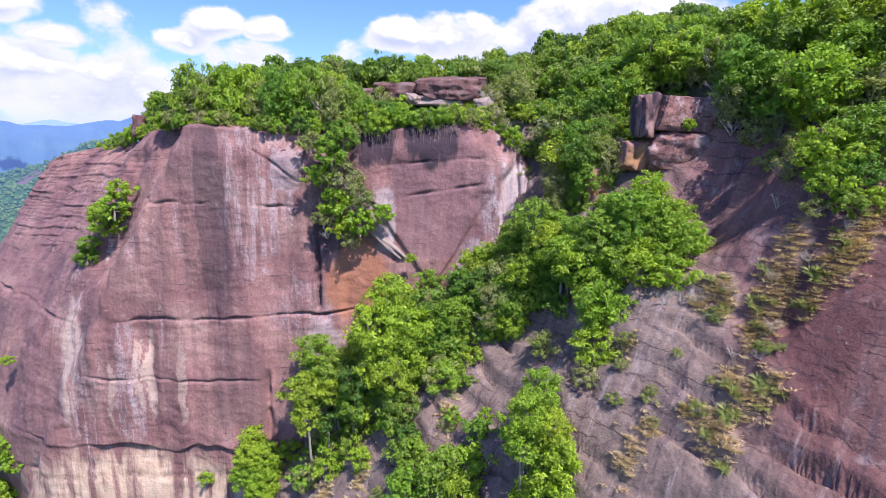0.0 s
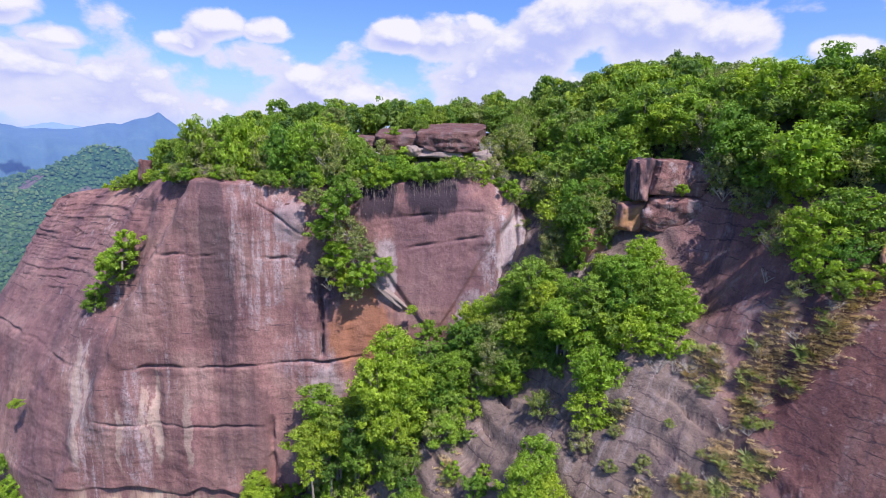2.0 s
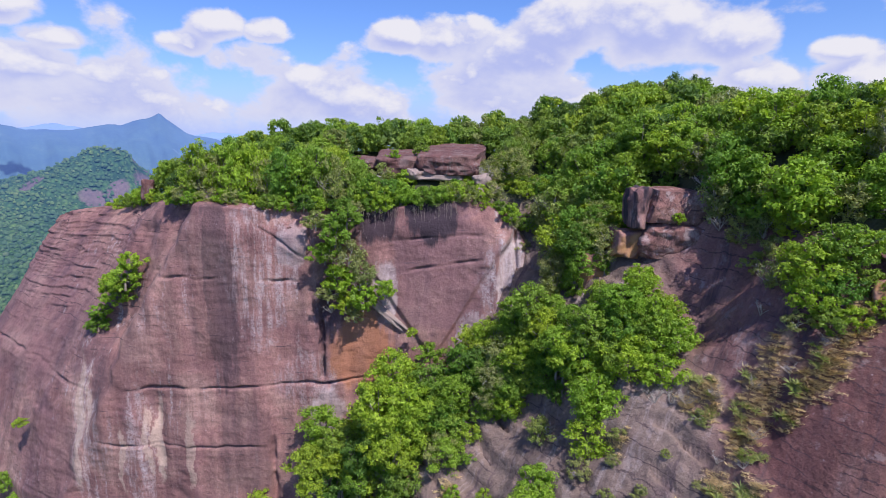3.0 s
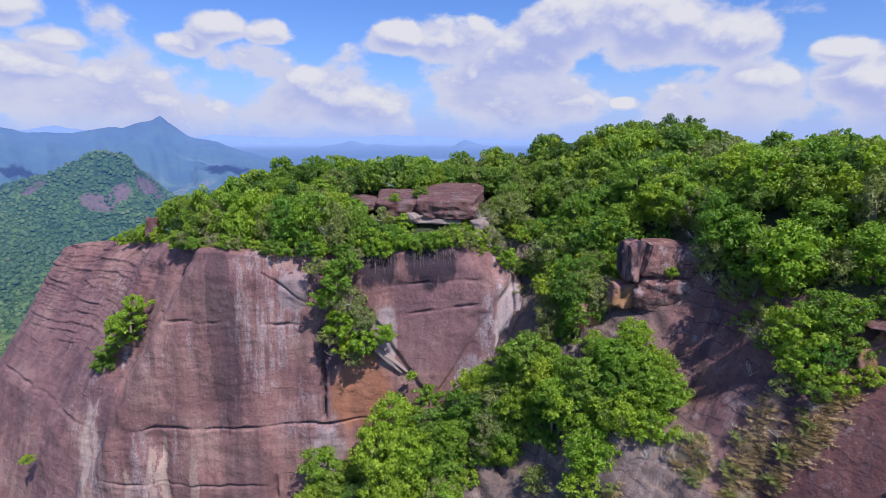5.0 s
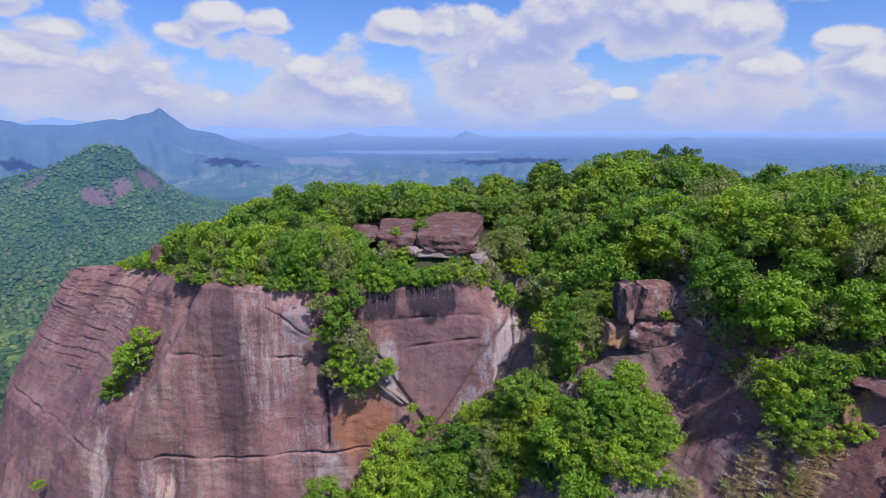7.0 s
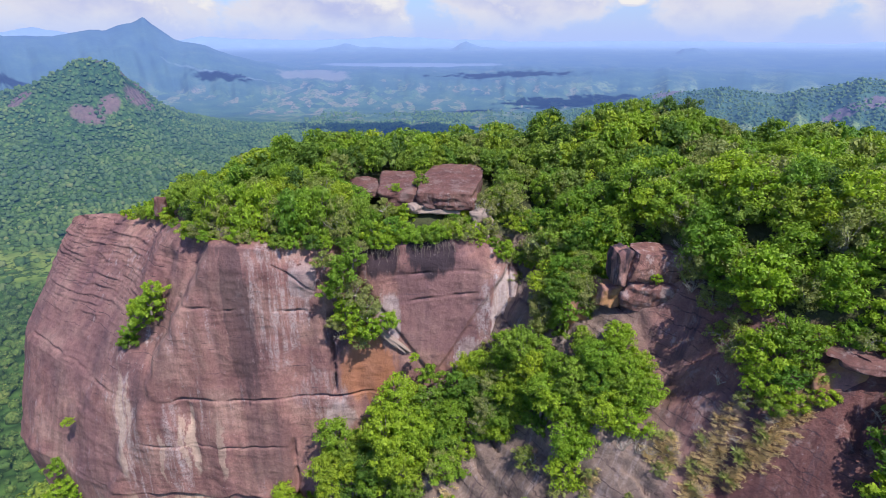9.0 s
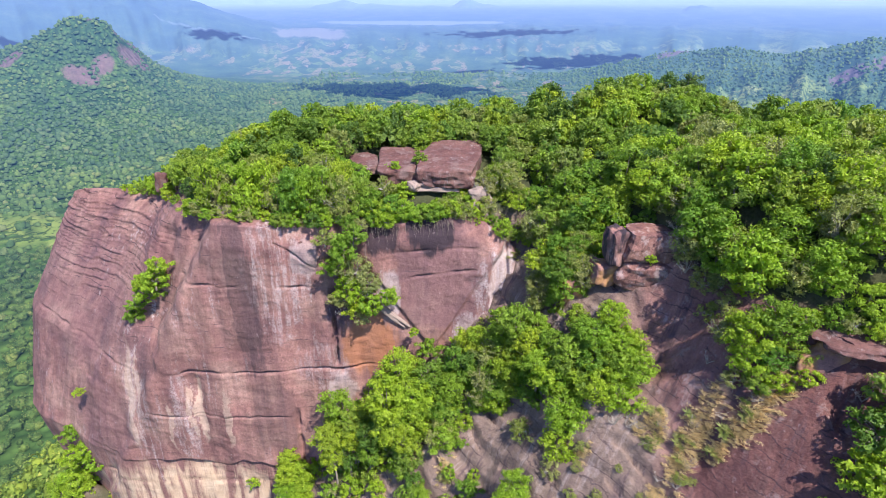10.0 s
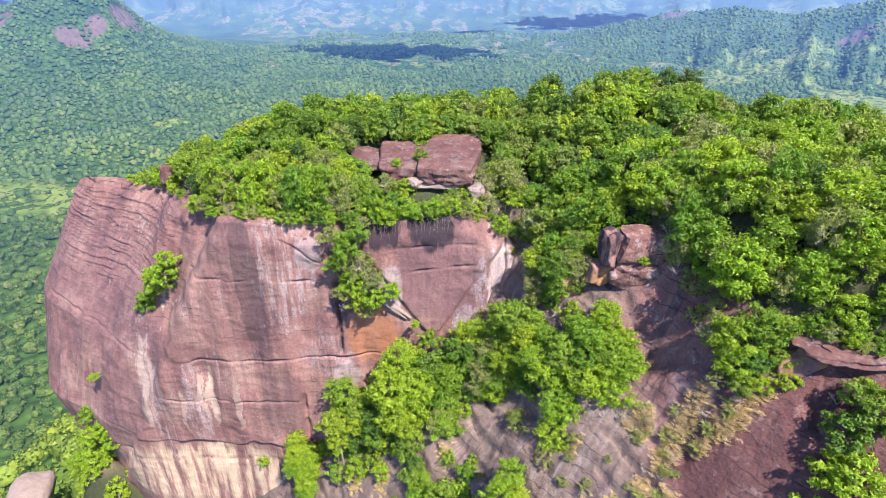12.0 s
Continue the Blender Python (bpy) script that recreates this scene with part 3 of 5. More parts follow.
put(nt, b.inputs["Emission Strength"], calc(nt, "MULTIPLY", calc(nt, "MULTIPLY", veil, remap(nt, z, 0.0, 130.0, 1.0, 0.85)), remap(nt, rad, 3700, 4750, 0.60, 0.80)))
put(nt, b.inputs["Normal"], bump(nt, calc(nt, "MULTIPLY", calc(nt, "SUBTRACT", 1.0, canopy.outputs["Distance"]), calc(nt, "MULTIPLY", close_by, calc(nt, "SUBTRACT", 1.0, tilled))), 1.0, 5.0))

ang = np.radians(np.concatenate([np.linspace(-50, 50, 600), np.linspace(52, 308, 100)]))
ang = np.append(ang, ang[0] + 2 * math.pi)
rr = np.concatenate([40 * (1000 / 40) ** np.linspace(0, 1, 70, endpoint=False), np.linspace(1000, 2300, 120, endpoint=False), np.linspace(2300, 4900, 110)])
A, R = np.meshgrid(ang, rr)
GX, GY = R * np.sin(A), R * np.cos(A)
P = np.stack([GX, GY, valley(GX, GY)], -1)
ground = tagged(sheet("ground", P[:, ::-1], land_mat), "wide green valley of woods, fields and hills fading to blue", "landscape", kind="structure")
layer = ground.data.attributes.new("open_ground", "FLOAT", "POINT")
layer.data.foreach_set("value", open_ground(GX, GY)[:, ::-1].astype(np.float32).ravel())
tagged(sheet("ground_middle", np.stack([GX[:1].repeat(2, 0) * np.array([[1], [0]]), GY[:1].repeat(2, 0) * np.array([[1], [0]]), np.full((2, len(ang)), float(P[0, :, 2].mean()))], -1), land_mat), "forest floor under the mountain", "landscape", kind="structure")

# ---- the mountain's back, gully and slab ----
RIM = np.array([(-86, 136, -25), (-80.5, 113, -4.6), (-53, 97, -0.4), (-44.5, 85, 1.0), (-38, 79.8, 1.4), (-24, 78.3, 0.6), (-12, 78.5, 0.3), (5, 79.6, 1.8), (13, 79, -3.5), (17, 86, -2)], float)


def wall_line(x):
    return np.interp(x, RIM[1:9, 0], RIM[1:9, 1])


def plateau(x, y):
    back = np.interp(x, [-80, -40, 10, 30, 50, 80], [104, 108, 112, 100, 88, 84])
    p = 0.8 + 2.0 * sstep(y, 80, 86) * sstep(x, -50, -30) + 5.5 * sstep(y, 82, 104) * sstep(x, -60, -20) + 9.0 * sstep(x, 6, 40)
    p = p + 3.0 * bell(x, -2, 8) * bell(y, 90, 6)
    p = p - 5.5 * sstep(-x, 46, 80) + 0.5 * fbm(x / 9, y / 9, 0, 3, 31)
    p = p - 16 * sstep(-x, 53, 61) * np.clip((y - wall_line(x) - 2.0) / 9, 0, 1)
    p = p - 60 * np.clip((y - back) / 60, 0, None) ** 1.3 - 30 * np.clip((x - 66) / 40, 0, None) ** 1.3
    return p


def slab(x, y):
    z = -86.7 + 1.037 * x + 0.839 * y
    z = z - 3.2 * sstep(x, 40.5, 43.5) * bell(y, 43.6, 2.2) - 1.6 * bell(x, 31.2, 1.0) * bell(y, 47.0, 1.2) - 1.2 * bell(x, 26.3, 1.2) * bell(y, 42.7, 1.2) - 4.6 * bell(x, 29.5, 4.5) * bell(y, 59.5, 5) + 3.0 * bell(x, 36, 4) * bell(y, 51, 4) + 2.4 * bell(x, 19, 5) * bell(y, 54, 5) - 1.8 * bell(x, 29, 4.5) * bell(y, 42, 5)
    z = z + 2.0 * bell(x, -6, 7) * bell(y, 67, 6) - 2.0 * bell(x, 6, 5) * bell(y, 61, 5) + 36 * bell(x, -80, 13) * bell(y, 83, 8)
    calm = 1 - 0.75 * sstep(x - 0.3 * (46 - y), 27, 30.5) * (1 - sstep(y, 47, 52))
    z = z + calm * (0.5 * fbm(x / 9, y / 9, 0, 3, 3) + 0.30 * (1 - np.abs(fbm(x / 3.1, y / 3.1, 0, 4, 6)))) + 0.10 * fbm(x / 0.9, y / 0.9, 0, 2, 7)
    side = (x - 27.7) * 0.55 - (y - 44.5) * 0.83 + 1.2 * fbm(x / 5, y / 5, 0, 3, 15)
    z = z + 0.5 * sstep(side, -0.5, 0.3) * sstep(x, 18, 24)
    rib = (x - 8.5) * 0.78 + (y - 61) * 0.62 + 1.5 * fbm(x / 6, y / 6, 5, 2, 16)
    z = z - 1.6 * bell(rib, 2.6, 1.2) * sstep(y, 50, 54) * (x > 0)
    s = 0.75 * x + 0.6 * y
    t = (s / 2.7 + 0.03 * (x - y) + 0.28 * fbm(x / 8, y / 8, 0, 3, 4)) % 1.0
    t2 = (s / 1.05 + 0.03 * (x - y) + 0.35 * fbm(x / 5, y / 5, 3, 3, 14)) % 1.0
    z = z + 0.22 * sstep(calm, 0.4, 1.0) * (sstep(t2, 0.0, 0.3) - t2)
    z = z + 0.25 * calm * np.abs(fbm(s / 2.2, (x - y) / 9, 2, 4, 13)) + 1.35 * sstep(calm, 0.3, 1.0) * (sstep(t, 0.0, 0.2) - t) * (0.4 + 0.6 * sstep(fbm(x / 11, y / 11, 7, 2, 23), -0.3, 0.3))
    z = z - 0.8 * np.exp(-((np.minimum(t, 1 - t) * 2.7 / 0.26) ** 2)) * sstep(calm, 0.6, 1.0) * sstep(fbm(x / 6, y / 6, 9, 2, 27), -0.25, 0.15)
    return z


def mountain(x, y):
    top, low = plateau(x, y), slab(x, y)
    soft = 2.5
    h = np.clip(0.5 + 0.5 * (low - top) / soft, 0, 1)
    right = low * (1 - h) + top * h - soft * h * (1 - h)
    walled = np.where((y > wall_line(x) + 2.5) & (x > -78), top, low)
    m = np.where(x > 15, right, walled)
    out = np.clip((np.hypot(x * 0.9, (y - 80) * 1.0) - 105) / 60, 0, None)
    return m - 70 * out ** 1.4


xs = np.unique(np.concatenate([np.arange(-150, 130, 1.6), np.arange(-32, 56, 0.27)]))
ys = np.unique(np.concatenate([np.arange(-10, 200, 1.6), np.arange(30, 78, 0.27)]))
MX, MY = np.meshgrid(xs, ys)
PATCHES = [(32.4, 49.5, 1.5), (33.9, 46.7, 1.3), (35.3, 46.3, 1.3), (32.4, 46.2, 0.9), (30.6, 49.2, 1.3), (29.5, 47.8, 1.4), (28.4, 47.1, 1.3), (27.2, 50.4, 1.2), (27.5, 51.5, 1.2), (25.8, 45.7, 1.4), (26.8, 44.1, 1.3),
           (28.4, 43.7, 1.1), (23.5, 44.3, 1.3), (24.0, 42.7, 1.4), (22.3, 45.9, 0.9), (17.5, 46.1, 1.5), (19.5, 46.8, 0.8), (18.8, 52.7, 1.0), (36.6, 46.8, 1.6), (38.5, 47.5, 1.6), (31.4, 48.2, 0.9), (25.6, 52.0, 1.1)]
PATCHES2 = [(-4.7, 65.3, 1.3), (-7.0, 66.1, 1.4), (-18.4, 71.9, 1.2), (-13.7, 69.1, 1.5), (-10.6, 63.5, 1.4), (0.4, 61.7, 1.2), (-16, 66, 1.3)]


def soil_mask(x, y):
    total = np.zeros_like(x)
    for cx, cy, r in PATCHES + PATCHES2:
        total = np.maximum(total, np.exp(-((x - cx) ** 2 + (y - cy) ** 2) / (0.95 * r) ** 2))
    return total


hillside = tagged(sheet("mountainside", np.stack([MX, MY, mountain(MX, MY)], -1), slab_mat), "steep brown rock slab and wooded summit soil of the mountain", "rock slope", kind="structure")

layer = hillside.data.attributes.new("soil", "FLOAT", "POINT")
layer.data.foreach_set("value", soil_mask(MX, MY).astype(np.float32).ravel())

# ---- the great wall of rock ----
MID = np.array([(-84, 152, -28), (-90.5, 103.5, -27), (-69, 87, -28), (-58, 80, -28), (-53, 77.6, -28), (-36, 77.0, -28), (-18, 76.7, -28), (0, 76.3, -28), (13, 75.5, -28), (17, 84, -28)], float)
LOW = np.array([(-86, 152, -48), (-92.5, 96, -48), (-76, 84.5, -47), (-66, 78.4, -47), (-62, 76.8, -46.5), (-42, 76.0, -46.5), (-25, 74.6, -46.5), (0, 75.0, -46), (13, 74, -46), (17, 84, -46)], float)
FOOT = LOW + np.array([(8, 0, -34), (8, 2, -34), (2, 1.0, -34), (1, 0.5, -34), (0.5, 0.4, -34), (0, 0.2, -34), (0, -1, -34), (0, -2, -34), (0, -2, -34), (0, 0, -34)], float)


def smooth_curve(pts, n):
    """Catmull-Rom through pts, n samples by even steps of the key length."""
    seg = np.linalg.norm(np.diff(MID[:, :2], axis=0), axis=1)
    s = np.concatenate([[0], np.cumsum(seg)])
    t = np.linspace(0, s[-1], n)
    k = np.clip(np.searchsorted(s, t, side="right") - 1, 0, len(seg) - 1)
    u = ((t - s[k]) / seg[k])[:, None]
    g = np.gradient(pts, s, axis=0)
    h = seg[k][:, None]
    p0, p1, m0, m1 = pts[k], pts[k + 1], g[k] * h, g[k + 1] * h
    return (2 * u**3 - 3 * u**2 + 1) * p0 + (u**3 - 2 * u**2 + u) * m0 + (-2 * u**3 + 3 * u**2) * p1 + (u**3 - u**2) * m1


NU, NV = 680, 300
curves = [smooth_curve(c, NU) for c in (RIM, MID, LOW, FOOT)]
levels = np.array([0.0, 0.36, 0.62, 1.0])
vv = np.concatenate([np.linspace(0, 0.66, NV - 60, endpoint=False), np.linspace(0.66, 1, 60)])
W = np.zeros((NV, NU, 3))
for k in range(3):
    inside = (vv >= levels[k]) & (vv <= levels[k + 1])
    u = ((vv[inside] - levels[k]) / (levels[k + 1] - levels[k]))[:, None, None]
    W[inside] = curves[k][None] * (1 - u) + curves[k + 1][None] * u
tang = np.gradient(curves[1], axis=0)
out = np.stack([tang[:, 1], -tang[:, 0]], -1)
out /= np.linalg.norm(out, axis=1)[:, None]
X, Y, Z = W[..., 0], W[..., 1], W[..., 2]


def inside_tri(x, z, top_l, top_r, bottom):
    """Signed metres inside an inverted triangle of rock."""
    def edge(a, b):
        n = math.hypot(b[0] - a[0], b[1] - a[1])
        return ((b[0] - a[0]) * (z - a[1]) - (b[1] - a[1]) * (x - a[0])) / n
    return np.minimum(edge(top_l, bottom), edge(bottom, top_r))


push = 0.5 * fbm(X / 9, Y / 9, Z / 9, 3, 41) + 0.07 * fbm(X / 1.6, Y / 1.6, Z / 1.0, 4, 43)
left = sstep(-X, 44, 56)
# bedding: stepped layers, strong on the shoulder, faint on the face
bed = Z + 0.6 * fbm(X / 22, Y / 22, 0, 2, 47) + 0.22 * fbm(X / 3, Y / 3, Z / 3, 3, 48) - 0.06 * (X + 60) + 1.1 * fbm(0.3, 0.7, Z / 2.6, 2, 46)
saw = (bed / 1.75) % 1.0
push += (0.03 + 0.42 * left * sstep(Z, -30, -10) * sstep(fbm(X / 7, Y / 7, Z / 1.5, 2, 49), -0.15, 0.45)) * (sstep(saw, 0.0, 0.10) - saw)
small = 1 - (bed / 0.61 + 0.4 * fbm(X / 5, 0, Z / 5, 2, 8)) % 1.0
push += 0.22 * left * sstep(Z, -26, -8) * (small - 0.5)
# the fold between shoulder and face
fold_x = X - (-38 + (Z - 1) * 0.5) + 1.6 * fbm(3, Y / 30, Z / 6, 3, 53)
push += -2.0 * (0.35 + 0.65 * sstep(Z, -30, -16)) * sstep(-fold_x, -1.0, 2.2) * (1 - sstep(-fold_x, 2.0, 9.0)) + 0.4 * bell(fold_x, 0.6, 1.5)
push += 0.35 * fbm(X / 4.5, Y / 4.5, Z / 30, 3, 52) * (1 - left)


def crack(line, depth, width, keep):
    uneven = 0.3 + 0.7 * sstep(fbm(X / 3.5, 2, Z / 3.5, 3, 83), -0.4, 0.4)
    return -depth * uneven * np.exp(-((line / (width * (0.6 + 0.5 * uneven))) ** 2)) * keep


wob = 0.5 * fbm(X / 6, 0, Z / 6, 3, 61)
push += crack(Z + 26.3 - 0.045 * (X + 40) + wob, 0.8, 0.17, sstep(X, -50, -44) * (1 - sstep(X, -9, -7)))
push += crack(Z + 10.0 + 0.02 * X + wob, 0.45, 0.11, sstep(X, -47, -43) * (1 - sstep(X, -24, -19)) * sstep(fbm(X / 4, 5, 0, 2, 84), -0.35, -0.05))
push += crack(Z + 1.6 + 0.68 * (X + 27.1) + 0.5 * wob, 0.5, 0.12, sstep(X, -28, -27) * (1 - sstep(X, -20.8, -20)))
push += crack(X + 19.7 + 0.4 * wob, 0.5, 0.13, sstep(Z, -6.5, -5.5))
push += crack(Z + 27.5 + 0.10 * (X + 65) + wob, 0.6, 0.16, 1 - sstep(X, -60, -54))
push += crack(Z + 35.5 + wob, 0.4, 0.17, sstep(X, -56, -50) * (1 - sstep(X, -30, -26)))
push += crack(Z + 7.6 - 0.15 * (X - 0) + 0.6 * wob, 0.45, 0.14, sstep(X, -7, -4) * (1 - sstep(X, 4, 7)))
push += crack(Z + 3.4 - 0.05 * X + 0.6 * wob, 0.4, 0.14, sstep(X, -12, -6) * (1 - sstep(X, 4, 7)))
push += crack(X + 18.2 + 0.3 * wob, 1.5, 0.30, sstep(Z, -25.2, -24.2) * (1 - sstep(Z, -15, -13)))
push += crack(X + 17.4 - 0.25 * (Z + 28) + wob, 0.5, 0.3, sstep(Z, -34, -32) * (1 - sstep(Z, -26, -25)))
push += crack(X + 26.2 + 0.4 * wob, 1.2, 0.35, 1 - sstep(Z, -37, -33))
# overhang above the pale foot
lip = Z + 46.6 + 1.1 * fbm(X / 7, 0, 0, 3, 71) - 0.012 * (X + 45)
push += 0.75 * sstep(lip, -0.15, 0.3) * (1 - sstep(X, -28, -24)) * sstep(X, -72, -62) * (0.35 + 0.65 * sstep(fbm(X / 5, 1, 0, 2, 73), -0.4, 0.3))
push += crack(Z + 51.5 - 0.06 * X - 2.4 + wob, 0.5, 0.25, 1 - sstep(X, -34, -30))
# the flake scar in the middle
push += -0.9 * bell(X, -44.5, 1.5) * bell(Z, -29.5, 2.6) - 0.5 * bell(X, -43.6, 0.9) * sstep(-Z, 29, 31) * (1 - sstep(-Z, 37, 40))
# the plate shaped like a shield, and the recess with the leaning flake beside it
shield = inside_tri(X + wob * 0.5, Z, (-12.5, -6), (11.3, -1.0), (-1.5, -21.5))
push += 0.55 * sstep(shield, -0.2, 0.2) * sstep(Z, -24, -20) * sstep(X, -14, -11)
push += -1.5 * sstep(X, 8, 9) * sstep(Z, -22, -18) * sstep(-shield, 0.2, 0.8)
niche = bell(X, -15.5, 3.2) * sstep(Z, -17, -13)
push += -1.9 * niche
push += 0.8 * bell(X, -21.5, 2.2) * bell(Z, -4.2, 2.6)
push += -0.6 * np.exp(-(((X - 11.0 + 0.10 * (Z + 8)) / 0.35) ** 2)) * sstep(Z, -20, -17)
# a shallow trough for the bushes on the shoulder's edge
push += -1.6 * np.exp(-(((X + 49.5 - 0.35 * (Z + 10)) / 2.4) ** 2)) * sstep(Z, -24, -16) * (1 - sstep(Z, -4, 0))
# rounded rim
push += -1.4 * sstep(vv, 0.045, 0.0)[:, None] * (0.6 + 0.4 * vnoise(X / 3, Y / 3, 0, 5))
W[..., 0] += out[None, :, 0] * push
W[..., 1] += out[None, :, 1] * push
# a brow that carries the surface back under the soil
brow = np.repeat(W[:1], 8, 0)
for k in range(8):
    f = (8 - k) / 8
    far_left = sstep(-brow[k, :, 0], 50, 62)
    reach = 7 - 5.0 * far_left
    brow[k, :, 0] -= out[:, 0] * reach * f
    brow[k, :, 1] -= out[:, 1] * reach * f
    brow[k, :, 2] += 0.9 * math.sin(f * 2.2) * (1 - far_left) - 8.0 * f**2 * far_left + 0.25 * fbm(brow[k, :, 0] / 2, brow[k, :, 1] / 2, 0, 3, 81) * f
W = np.concatenate([brow, W])
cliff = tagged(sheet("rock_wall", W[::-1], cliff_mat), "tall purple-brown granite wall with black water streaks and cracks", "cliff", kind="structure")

# ---- loose rocks ----
def boulder(name, mid, half, mat, label, turn=(0, 0, 0), sharp=6.0, rough=0.06, seed=0, layers=0.0, n=26, kind_of="boulder", cuts=9):
    """A weathered block: a rounded box with uneven faces and, if wanted, split into beds."""
    g = np.linspace(-1, 1, n)
    U, V = np.meshgrid(g, g)
    o = np.ones_like(U)
    quads, verts = [], []
    for k, f in enumerate(((o, U, V), (-o, V, U), (V, o, U), (U, -o, V), (U, V, o), (V, U, -o))):
        p = np.stack(f, -1).reshape(-1, 3)
        p = p / (np.abs(p) ** sharp).sum(1, keepdims=True) ** (1 / sharp)
        verts.append(p)
        idx = np.arange(n * n).reshape(n, n) + k * n * n
        quads.append(np.stack([idx[:-1, :-1], idx[:-1, 1:], idx[1:, 1:], idx[1:, :-1]], -1).reshape(-1, 4))
    p = np.concatenate(verts)
    # flat faces where pieces have split off
    g = np.random.default_rng(seed + 300)
    for _ in range(cuts):
        c = g.normal(size=3) * np.array([1, 1, 0.7])
        c /= np.linalg.norm(c)
        far = np.abs(c).sum() ** 0.9 * g.uniform(0.74, 0.9)
        p = p - np.clip(p @ c - far, 0, None)[:, None] * c
    q = p * np.array(half)
    w = 1 + rough * (1.6 * fbm(p[:, 0] * 1.3, p[:, 1] * 1.3, p[:, 2] * 1.3, 2, seed) + 0.5 * fbm(q[:, 0] * 1.1, q[:, 1] * 1.1, q[:, 2] * 1.1, 4, seed + 5))
    if layers:
        s = (q[:, 2] / layers + 0.5 * fbm(q[:, 0] / 3, q[:, 1] / 3, 0, 2, seed + 9)) % 1.0
        w[:] -= 0.022 * (sstep(s, 0.82, 0.95) + 1 - sstep(s, 0.0, 0.10)) * (np.abs(p[:, 2]) < 0.95)
    q = q * w[:, None]
    me = mesh_arrays(name, q, np.concatenate(quads), mat, True)
    bm = bmesh.new()
    bm.from_mesh(me)
    bmesh.ops.remove_doubles(bm, verts=bm.verts, dist=0.002)
    bm.to_mesh(me)
    bm.free()
    ob = new(name, me)
    ob.matrix_world = pose(*mid, *turn)
    return tagged(ob, label, kind_of)


boulder("boulder", (29.0, 67.4, 2.7), (4.2, 2.4, 2.0), block_mat, "big square-edged brown granite block on the slope", (3, 3, 4), 22, 0.05, 1, 0, 44, cuts=12)
# the block's left face, added as a separate piece and coloured dark for shade
boulder("boulder", (24.3, 67.4, 2.6), (1.2, 1.7, 2.3), dark_rock_mat, "black-streaked left face of a granite block, its shade painted dark", (2, -4, 8), 10, 0.10, 31, 0, 26)
boulder("boulder", (29.0, 67.4, -1.7), (4.1, 2.5, 2.35), block_mat, "undercut pale-faced granite block below another block", (10, 2, 2), 14, 0.09, 2, 0, 44, cuts=14)
boulder("boulder", (23.4, 68.4, -2.2), (1.8, 1.6, 1.8), ochre_mat, "rust-streaked rock beside an undercut block", (8, 4, 10), 8, 0.12, 32, 0, 26)
boulder("cap_rock", (1.6, 90.6, 7.7), (5.5, 7.2, 1.6), boulder_mat, "flat-topped brown rock slab crowning the cliff", (7, 1, -2), 14, 0.05, 3, 0, 48, cuts=8)
boulder("cap_rock", (-6.6, 91.0, 7.1), (4.0, 5.6, 1.5), boulder_mat, "lower bed of rock beside the summit slab", (6, -1, 3), 12, 0.05, 23, 0, 36, cuts=5)
boulder("cap_rock", (-13.4, 92.5, 7.0), (2.6, 4.0, 0.8), boulder_mat, "small flat rock slab among the summit trees", (5, -3, 12), 6, 0.08, 4, 0)
boulder("cap_rock", (-0.6, 85.6, 5.3), (4.4, 1.8, 0.75), pale_mat, "pale undercut rock under the summit slab", (0, 2, -4), 6, 0.12, 6, 0)
for x, y, z, r, k in ((5.9, 82.8, 4.6, 1.2, 41), (7.5, 83.6, 3.4, 1.1, 42), (5.2, 81.4, 2.9, 1.0, 43), (6.6, 81.6, 1.9, 0.9, 44), (-4.4, 84.2, 5.6, 0.9, 45)):
    boulder("rock", (x, y, z), (r, 0.9 * r, 0.8 * r), pale_mat, "pale broken rock below the summit slab", (10 * k % 37, 7 * k % 23, 31 * k), 6, 0.14, k, 0, 16)
boulder("pinnacle", (-53.4, 98.0, 1.8), (1.0, 1.0, 1.9), boulder_mat, "small weathered rock horn at the cliff's edge", (0, 8, 20), 3.2, 0.16, 7)
boulder("boulder", (-34.6, 81.2, 2.6), (1.1, 0.9, 0.9), pale_mat, "pale round boulder on the cliff's brow", (0, 0, 30), 3, 0.10, 8)
boulder("boulder", (19.8, 71.0, -6.6), (2.3, 2.2, 2.6), ochre_mat, "rust-brown rock between gully trees", (0, 8, 10), 4, 0.16, 9, 0)
boulder("rock_ledge", (47.4, 47.6, 0.5), (6.0, 3.0, 0.65), boulder_mat, "weathered jutting rock ledge above a hollow", (3, -2, -14), 9, 0.12, 10, 0, 40, cuts=14)
boulder("rock_ledge", (46.6, 48.0, -3.4), (5.6, 2.6, 3.6), ochre_mat, "rust-stained rock wall in a hollow under a ledge", (-6, -2, -16), 8, 0.12, 11, 0, 36, cuts=12)
boulder("boulder", (-21.2, 78.2, -3.9), (1.9, 0.5, 1.2), boulder_mat, "loose flake wedged in the cliff", (-4, 28, 4), 4, 0.20, 13, 0)
boulder("boulder", (-8.7, 77.1, -14.4), (3.8, 0.35, 0.5), pale_mat, "long leaning flake of rock on the cliff", (0, 44, 0), 4, 0.20, 14, 0)
boulder("boulder", (-110, 94, -88), (5, 7, 5), pale_mat, "pale rounded slab at the cliff's foot", (0, 18, 20), 3, 0.06, 15, 0)

